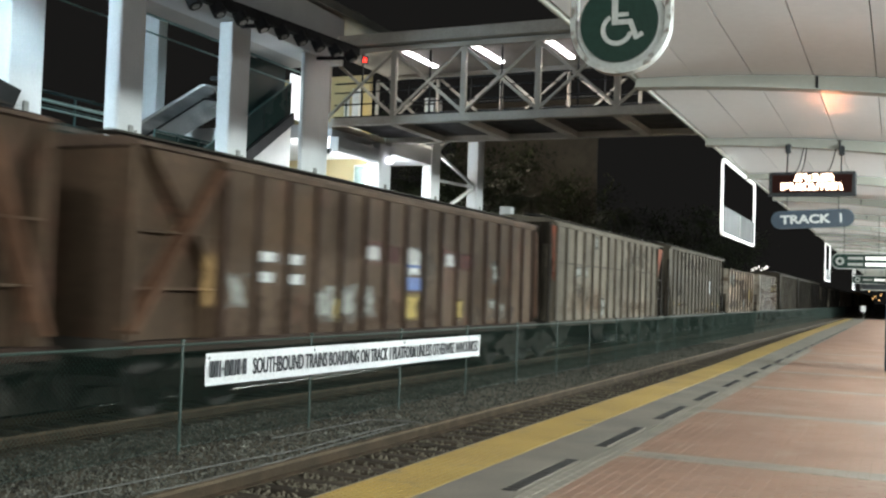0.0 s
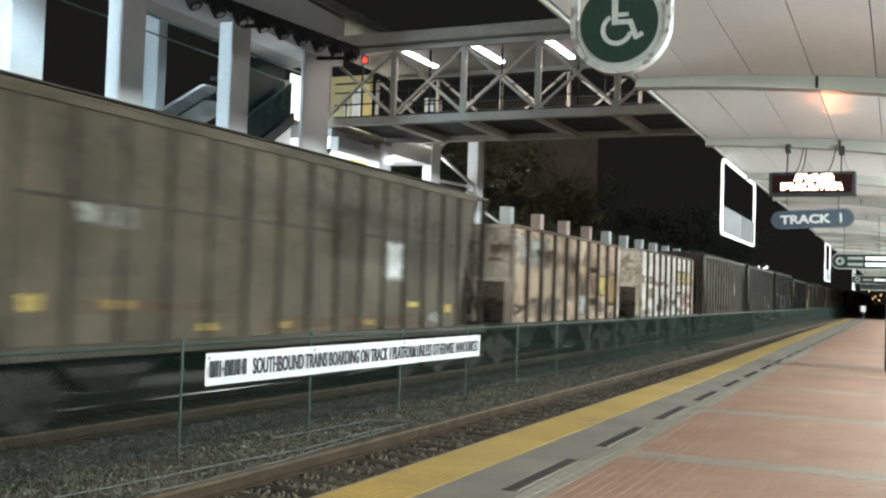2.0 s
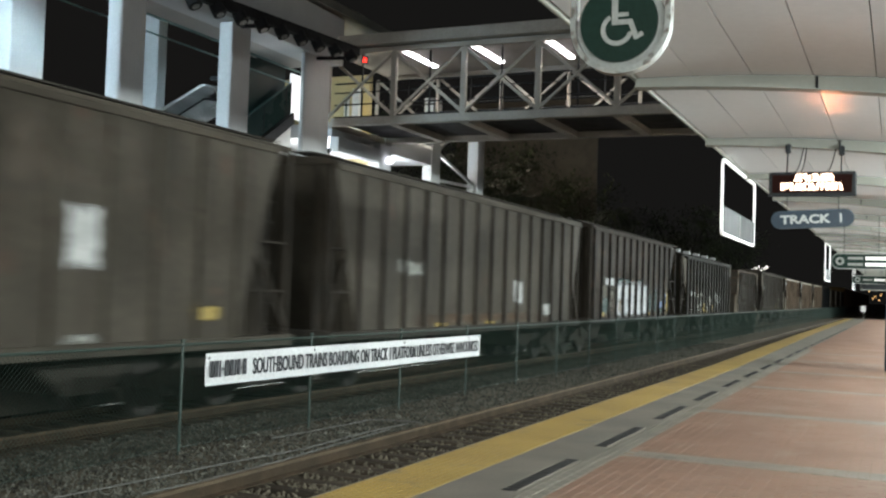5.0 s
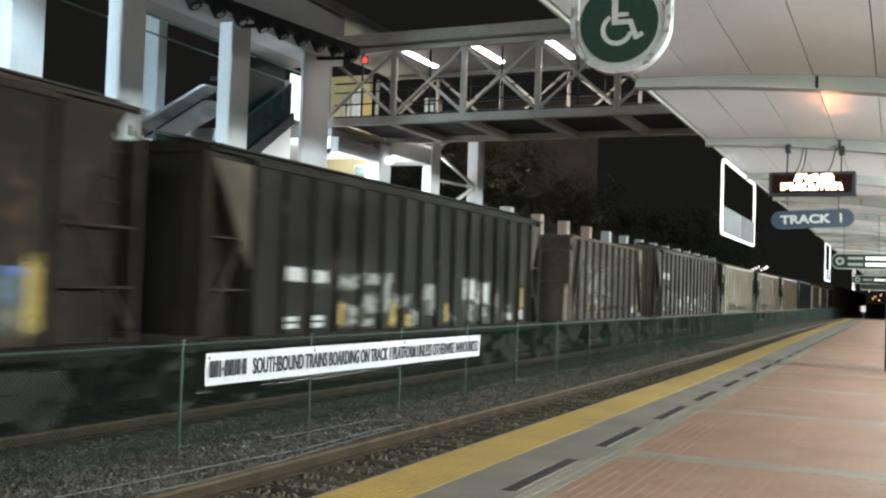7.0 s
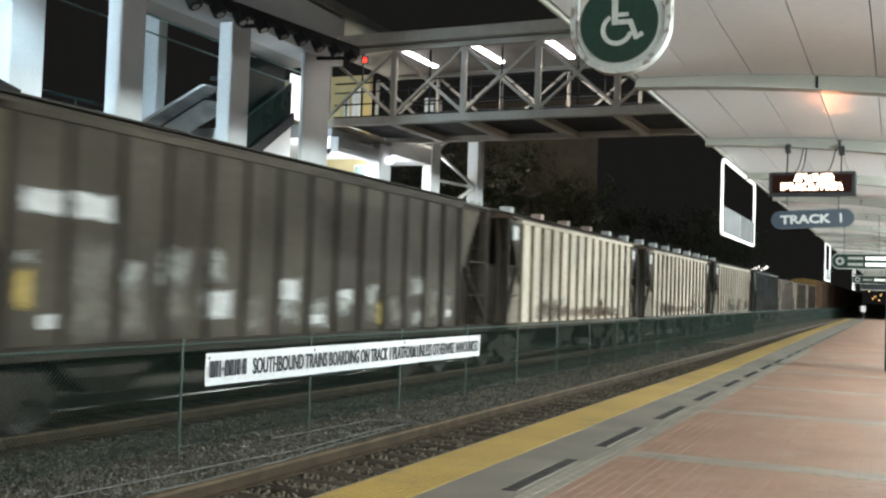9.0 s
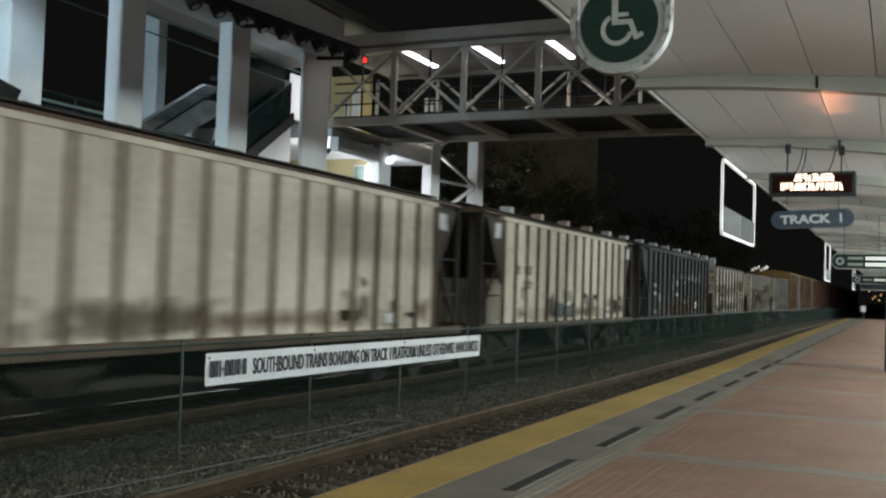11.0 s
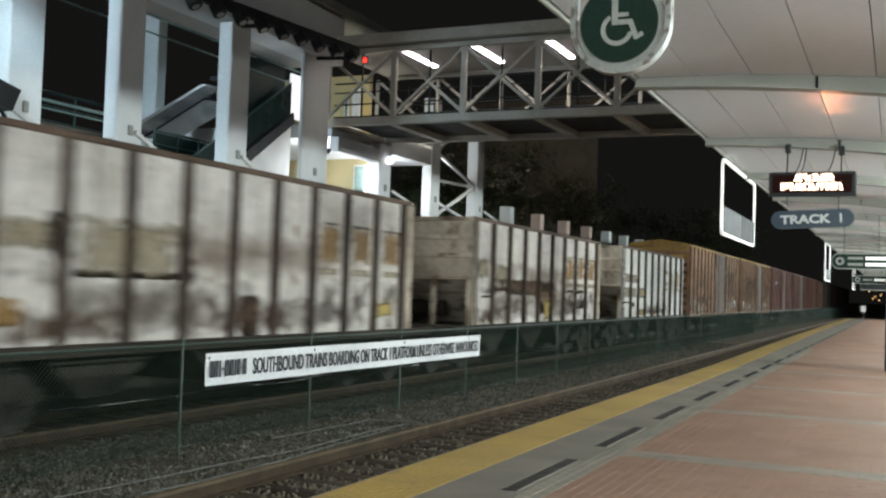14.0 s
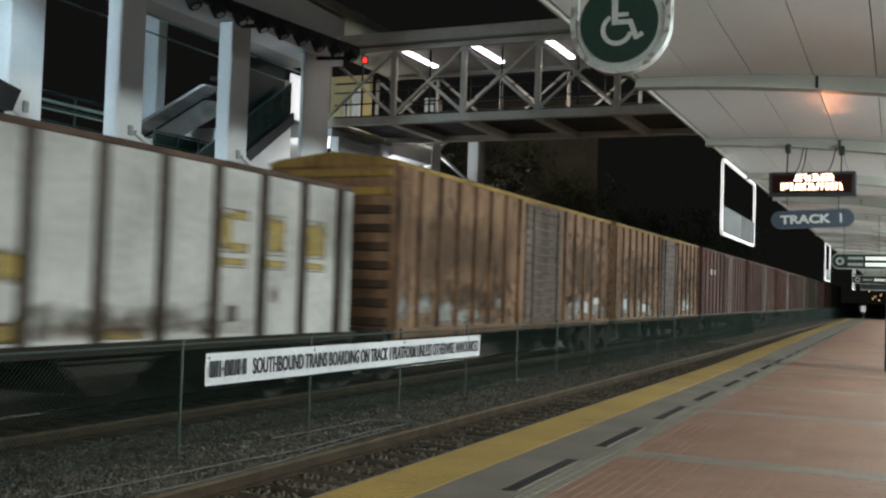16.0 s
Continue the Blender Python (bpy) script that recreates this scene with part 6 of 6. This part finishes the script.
open_hopper(160.25, 169.75, 2.05, 2.05, 3.34, "dark", "short dark hopper car with yellow reflectors", 11, (), True, worn_by=[
    ("gold", 160.31, 160.95, 0.96, 1.22), ("amber", 160.95, 161.3, 1.02, 1.17), ("chalk", 160.79, 161.4, 1.74, 2), ("chalk", 161.6, 162.15, 1.74, 2), ("chalk", 160.9, 161.4, 1.3, 1.5), ("chalk", 161.61, 162.2, 0.93, 1.17), ("gold", 162.3, 162.97, 1.05, 1.2), ("gold", 163.9, 164.5, 1.08, 1.23), ("gold", 165.35, 165.88, 1.1, 1.24), ("gold", 166.77, 167.43, 1.08, 1.23), ("white", 168.44, 168.97, 0.88, 1.26), ("gold", 168.97, 169.5, 1, 1.24), ("rust", 160.6, 169.5, 1, 1.25), ("wash", 161.4, 166, 1.3, 2.8), ("grime", 163, 169, 2.2, 3.2), ("chalk", 163.3, 164, 0.85, 1.6)])
covered_hopper(173.7, 187.0, 1.85, 2.6, 3.60, "dark", "dark", "grey-brown covered hopper car with pale tags", 14, 0.0, (), "grey", walled=True, worn_by=[
    ("white", 173.98, 174.72, 2.32, 2.67), ("white", 174.76, 175.56, 2.31, 2.69), ("wash", 174.8, 175.58, 0.76, 2.25), ("gold", 173.94, 174.23, 1.17, 1.7), ("chalk", 173.93, 174.26, 1.74, 1.92), ("white", 174.32, 174.62, 0.95, 1.15), ("wash", 175.64, 176.3, 0.76, 1.6), ("chalk", 175.7, 176.2, 1.45, 1.86), ("wash", 176.44, 177.16, 0.8, 1.7), ("chalk", 176.44, 177.16, 1.5, 2.1), ("chalk", 177.42, 178, 1.56, 2.12), ("white", 177.4, 178.22, 1.02, 1.5), ("wash", 178.4, 179.1, 0.76, 1.48), ("chalk", 179.4, 180.15, 0.9, 1.76), ("white", 179.45, 180.1, 1.3, 1.7), ("chalk", 180.4, 181.1, 0.82, 1.4), ("white", 180.5, 181, 0.9, 1.1), ("white", 181.34, 182, 1.2, 1.55), ("chalk", 181.4, 181.95, 1.02, 1.4), ("wash", 182.4, 183.05, 0.9, 1.66), ("chalk", 182.5, 183, 1.2, 1.66), ("gold", 182.97, 183.25, 0.8, 1.32), ("wash", 183.4, 184.1, 0.8, 1.5), ("chalk", 184.44, 185.16, 1.4, 1.88), ("chalk", 184.46, 185.14, 0.8, 1.2), ("wash", 185.35, 185.96, 0.78, 1.72), ("wash", 186.16, 186.75, 0.78, 1.72), ("white", 186.3, 186.65, 0.95, 1.15)])
for s, e, front, rear, top_at, extra in (
        (191.14, 203.62, 1.55, 1.9, 3.54, [("grime", 192.0, 196.0, 0.75, 1.5), ("rust", 197.0, 203.0, 0.75, 1.2), ("soot", 199.0, 199.8, 1.1, 1.5)]),
        (207.43, 220.22, 1.9, 2.1, 3.50, [("grime", 216.0, 217.6, 0.78, 1.55), ("grime", 216.75, 217.3, 1.55, 1.8), ("soot", 216.1, 216.9, 0.95, 1.15), ("d", 218.13, 218.41, 1.12, 1.33), ("white", 217.92, 218.48, 0.84, 1.12), ("soot", 218.8, 219.4, 0.95, 1.1), ("fade", 219.0, 220.2, 0.75, 1.5), ("grime", 208.0, 213.0, 0.75, 1.4)]),
        (224.4, 237.3, 2.1, 1.84, 3.53, [("taupe", 225.35, 225.9, 2.05, 2.33), ("taupe", 226.1, 226.8, 2.05, 2.33), ("taupe", 226.1, 226.87, 1.65, 1.92), ("soot", 225.94, 226.15, 1.4, 1.72), ("fade", 225.4, 226.8, 0.8, 1.2), ("soot", 228.5, 228.8, 0.95, 1.6), ("grime", 227.7, 229.6, 0.8, 1.6), ("teal", 228.7, 231.0, 0.85, 1.3), ("chalk", 229.7, 230.7, 1.3, 1.7),
                                       ("soot", 231.7, 232.4, 1.45, 1.65), ("grime", 231.7, 233.7, 0.75, 1.65), ("soot", 233.0, 233.8, 1.4, 1.6), ("grime", 234.6, 237.1, 0.75, 1.6), ("rust", 235.4, 237.2, 0.95, 1.5), ("soot", 236.4, 237.0, 1.4, 1.6), ("white", 234.68, 235.4, 1.0, 1.2), ("white", 234.68, 235.4, 0.75, 0.95), ("k", 234.7, 235.4, 1.2, 1.24)])):
    covered_hopper(s, e, front, rear, top_at, "cream", "cream", "weathered cream covered hopper car with grimy lower side", 14, 0.0, (), "black", stencil=True, worn_by=[("fade", s + 0.1, e - 0.1, 0.75, 1.25)] + extra)
covered_hopper(241.12, 255.3, 2.0, 1.36, 3.57, "navy", "navy", "faded navy covered hopper car with rusty lower side", 15, 0.0, (), "navy", worn_by=[
    ("rust", 244.0, 255.0, 0.7, 1.75), ("rust", 246.0, 254.0, 0.72, 1.3), ("fade", 245.8, 249.6, 0.72, 1.25), ("white", 242.25, 242.85, 1.95, 2.15), ("white", 242.25, 242.85, 1.6, 1.82), ("chalk", 243.1, 243.8, 1.3, 1.85), ("chalk", 242.3, 243.8, 0.8, 1.05), ("chalk", 245.9, 246.57, 1.69, 2.67), ("chalk", 245.95, 246.5, 2.2, 2.7),
    ("white", 246.85, 247.5, 2.05, 2.37), ("white", 246.9, 247.55, 1.6, 1.8), ("chalk", 247.76, 248.31, 2.29, 2.95), ("chalk", 248.67, 249.34, 2.19, 2.8), ("white", 248.75, 249.25, 2.2, 2.4), ("chalk", 249.78, 250.45, 2.22, 2.87), ("chalk", 250.76, 251.32, 2.27, 2.84), ("chalk", 251.58, 252.16, 2.24, 2.8), ("white", 251.62, 252.1, 2.26, 2.44), ("chalk", 252.53, 253.14, 2.27, 2.8),
    ("amber", 245.6, 245.93, 0.78, 1.24), ("amber", 249.69, 249.97, 0.78, 1.24), ("amber", 247.5, 247.75, 0.78, 1.24), ("white", 251.62, 252.3, 1.0, 1.42), ("gold", 251.5, 251.65, 0.8, 1.4), ("chalk", 248.73, 249.56, 1.14, 1.5), ("chalk", 244.9, 245.5, 0.75, 1.0), ("taupe", 255.0, 255.2, 0.75, 1.6)])
for s, e, rear, top_at, extra in (
        (258.07, 269.0, 1.74, 3.31, [("taupe", 258.3, 259.2, 1.9, 2.3), ("taupe", 259.5, 261.6, 1.6, 2.4), ("amber", 258.2, 258.7, 1.0, 1.35), ("soot", 259.0, 259.5, 1.7, 2.4), ("soot", 261.5, 261.9, 1.5, 2.3), ("rust", 262.0, 265.0, 0.75, 1.4), ("gold", 267.6, 268.3, 1.0, 1.3)]),
        (272.5, 283.72, 1.46, 3.29, [("taupe", 272.8, 273.6, 1.9, 2.4), ("taupe", 274.0, 274.9, 1.8, 2.3), ("rust", 272.7, 278.4, 1.5, 1.95), ("soot", 273.0, 273.8, 1.4, 1.5), ("fade", 274.8, 282.0, 1.0, 1.9), ("soot", 275.5, 276.6, 1.5, 1.65), ("gold", 278.0, 278.5, 0.8, 1.4), ("rust", 277.2, 279.0, 1.2, 1.9), ("soot", 278.6, 279.0, 1.3, 1.6)])):
    open_hopper(s, e, 1.8, rear, top_at, "white", "grimy white open coal hopper car with rusty posts", 9, (), worn_by=[
        ("grime", s + 0.1, s + 5.5, 0.75, 1.7), ("grime", s + 5.0, e - 0.5, 0.75, 1.4), ("fade", s + 1.0, e - 1.0, 1.6, 2.5), ("rust", s + 0.1, s + 2.4, 0.75, 1.2)]
        + [(key, e - 3.72 + 1.2 * k + a, e - 3.72 + 1.2 * k + b, z0, z1) for k in range(3) for key, a, b, z0, z1 in (("amber", 0.08, 0.82, 2.0, 2.72), ("taupe", 0.1, 0.8, 1.78, 1.92), ("soot", 0.1, 0.8, 2.68, 2.74), ("grime", 0.1, 0.8, 1.1, 1.7))]
        + [("d", e - 3.5, e - 3.15, 0.95, 1.22)] + extra)
open_hopper(287.0, 298.4, 1.8, 0.93, 3.35, "clean", "dull white open coal hopper car with yellow lettering", 9, (), worn_by=[
    ("taupe", 287.5, 288.31, 2.07, 2.43), ("taupe", 288.54, 289.42, 2.05, 2.41), ("taupe", 287.45, 288.3, 1.47, 1.92), ("taupe", 288.55, 289.4, 1.49, 1.92), ("taupe", 289.68, 290.64, 1.47, 1.93), ("soot", 287.3, 288.3, 1.28, 1.36), ("soot", 288.6, 289.1, 1.1, 1.35), ("gold", 289.8, 290.8, 0.8, 1.05), ("gold", 290.3, 290.75, 1.54, 1.87), ("gold", 292.0, 292.9, 0.78, 0.95),
    ("fade", 288.0, 297.0, 0.75, 1.1), ("grime", 290.0, 295.0, 0.8, 1.3), ("gold", 294.48, 295.2, 1.85, 1.98), ("gold", 295.69, 296.3, 1.85, 1.98), ("gold", 296.8, 297.58, 1.85, 1.98), ("gold", 294.51, 294.78, 2.07, 2.71), ("gold", 294.75, 295.22, 2.56, 2.72), ("gold", 294.75, 295.22, 2.07, 2.22), ("gold", 295.75, 296.27, 2.07, 2.7), ("gold", 296.83, 297.6, 2.07, 2.7),
    ("d", 294.52, 295.2, 2.71, 2.73), ("d", 294.52, 295.2, 2.05, 2.07), ("d", 295.75, 296.27, 2.70, 2.72), ("d", 295.75, 296.27, 2.05, 2.07), ("d", 296.85, 297.58, 2.70, 2.72), ("d", 296.85, 297.58, 2.05, 2.07), ("d", 294.5, 295.2, 1.82, 1.84), ("d", 295.7, 296.3, 1.82, 1.84), ("d", 296.8, 297.58, 1.82, 1.84), ("d", 294.68, 295.0, 0.99, 1.24), ("fade", 295.8, 296.2, 1.2, 1.6)])
boxcar(300.31, 317.07, 1.0, 0.42, 4.16, "orange", "grey_door", "yellow", "rusty orange boxcar with yellow roof and sprayed tags", 16, (), worn_by=[
    ("grime", 300.4, 308.0, 0.75, 1.0), ("fade", 300.5, 308.0, 1.2, 3.7), ("rust", 301.0, 308.0, 0.9, 1.9), ("chalk", 300.4, 301.1, 0.75, 1.6), ("chalk", 301.3, 302.2, 1.0, 1.5), ("chalk", 302.4, 303.4, 0.75, 1.35), ("chalk", 303.5, 304.3, 0.75, 1.2),
    ("chalk", 304.6, 305.0, 0.8, 1.2), ("chalk", 306.1, 306.5, 1.1, 1.5), ("rust", 312.0, 316.8, 1.0, 3.6), ("fade", 312.0, 316.8, 1.2, 3.6), ("white", 308.6, 310.9, 1.35, 1.75), ("chalk", 308.6, 310.9, 0.95, 1.35), ("chalk", 312.2, 313.8, 0.75, 1.5), ("white", 313.9, 314.6, 0.9, 1.4), ("chalk", 314.8, 316.6, 0.75, 1.45), ("white", 315.2, 316.0, 1.2, 1.5)])
boxcar(317.89, 334.57, 0.42, 0.5, 4.18, "orange", "grey_door", "yellow", "rusty orange boxcar with pale tags along its foot", 16, (), worn_by=[
    ("rust", 318.2, 325.5, 0.8, 3.4), ("fade", 318.4, 325.5, 1.4, 3.6), ("chalk", 326.0, 328.6, 0.9, 2.6), ("chalk", 318.6, 320.4, 0.75, 1.6), ("white", 319.2, 319.9, 1.0, 1.5), ("chalk", 321.0, 324.6, 0.75, 1.35), ("white", 322.2, 323.0, 0.9, 1.3), ("rust", 329.2, 334.4, 0.8, 3.6), ("chalk", 329.6, 333.8, 0.75, 1.5), ("white", 331.0, 332.0, 0.9, 1.5)])
s = 335.6
for k, (body, door, roof, lab) in enumerate((("red", "red", "red", "dull red boxcar with ribbed sides"), ("red", "rust", "red", "dull red boxcar with rusty door"), ("red", "red", "red", "dull red boxcar with ribbed sides"), ("rust", "rust", "soot", "rusty brown boxcar with ribbed sides"),
                                             ("dark", "dark", "soot", "dark grey boxcar with ribbed sides"), ("red", "red", "red", "dull red boxcar with ribbed sides"), ("rust", "rust", "soot", "rusty brown boxcar with ribbed sides"), ("dark", "dark", "soot", "dark grey boxcar with ribbed sides"))):
    boxcar(s, s + 16.7, 0.5, 0.45, 4.18, body, door, roof, lab, 14, [(2, 0.62, 0.7, 0.2, 0.8, "w"), (3, 0.62, 0.7, 0.2, 0.8, "p")] if k == 0 else ())
    s += 17.65


# ---- paving bricks: red courses along the platform, grey bands across and along the drain ----
brick_me = mesh_of("brick", box(-0.0475, 0.0475, -0.097, 0.097, -0.05, 0.0, bevel=0.002), PAVER)
grey_me = mesh_of("grey_brick", box(-0.0475, 0.0475, -0.097, 0.097, -0.05, 0.0, bevel=0.002), GREY_PAVER)
near_n, rest, grey = 0, ([], []), ([], [])
cube_v = np.array([(-0.0475, -0.097, -0.02), (0.0475, -0.097, -0.02), (0.0475, 0.097, -0.02), (-0.0475, 0.097, -0.02), (-0.046, -0.0955, 0.0), (0.046, -0.0955, 0.0), (0.046, 0.0955, 0.0), (-0.046, 0.0955, 0.0)])
cube_f = [(4, 5, 6, 7), (0, 1, 5, 4), (1, 2, 6, 5), (2, 3, 7, 6), (3, 0, 4, 7)]
rng = random.Random(9)


def lay(store, x, y, dz):
    k = len(store[0])
    store[0].extend((cube_v + np.array([x, y, dz])).tolist())
    store[1].extend(tuple(k + q for q in f) for f in cube_f)


def off_band(y):
    return abs((y - 10.32 + BAY / 2) % BAY - BAY / 2)


for j in range(150):
    for i in range(37):
        x = -2.67 + 0.1 * i
        y = 6.0 + 0.2 * j + (0.1 if i % 2 else 0)
        dz = rng.uniform(-0.0014, 0.0006)
        border = i < 2
        if not border and off_band(y) < 0.15:
            continue
        if near_n < 300 and y > 7.4:
            near_n += 1
            part("brick", None, None, plat, data=grey_me if border else brick_me).matrix_basis = pose(x, y, dz, 0, 0, rng.uniform(-0.4, 0.4))
        else:
            lay(grey if border else rest, x, y, dz)
cube_v = cube_v[:, [1, 0, 2]] * np.array([1, -1, 1])
for k in range(-1, 6):
    for row in range(4):
        for i in range(18):
            lay(grey, -2.42 + 0.2 * i + (0.1 if row % 2 else 0), 10.32 + BAY * k - 0.15 + 0.1 * row, 0.002 + rng.uniform(-0.0005, 0.0005))
me = bpy.data.meshes.new("grey_brick_field")
me.from_pydata(grey[0], [], grey[1])
me.materials.append(GREY_PAVER)
tagged(part("grey_brick_field", None, None, plat, data=me), kind="stuff")
me = bpy.data.meshes.new("brick_field")
me.from_pydata(rest[0], [], rest[1])
me.materials.append(PAVER_FIELD)
tagged(part("brick_field", None, None, plat, data=me), kind="stuff")
part("far_paving", box(-2.715, 0.95, 36.1, Y1, -0.05, 0.0), PAVER_FIELD, plat)
part("near_paving", box(-2.715, 0.95, Y0, 5.85, -0.05, 0.0), PAVER_FIELD, plat)
part("side_paving", box(1.0, 6.9, Y0, Y1, -0.05, -0.0005), PAVER_FIELD, plat)


def motions():
    """The train rolls past, slowing a little; every car keeps to the rails."""
    steps = [0.5 * i for i in range(33)]
    for car, y0 in RUNNING:
        walk(car, [(t, pose(FAR_TRACK, y0 - run(t), RAIL_Z)) for t in steps])
    turns = [i / FPS for i in range(16 * FPS + 1)]
    for w, dy in WHEELSETS:
        walk(w, [(t, pose(0, dy, 0.46) @ Matrix.Rotation(run(t) / 0.46, 4, "X")) for t in turns])


motions()
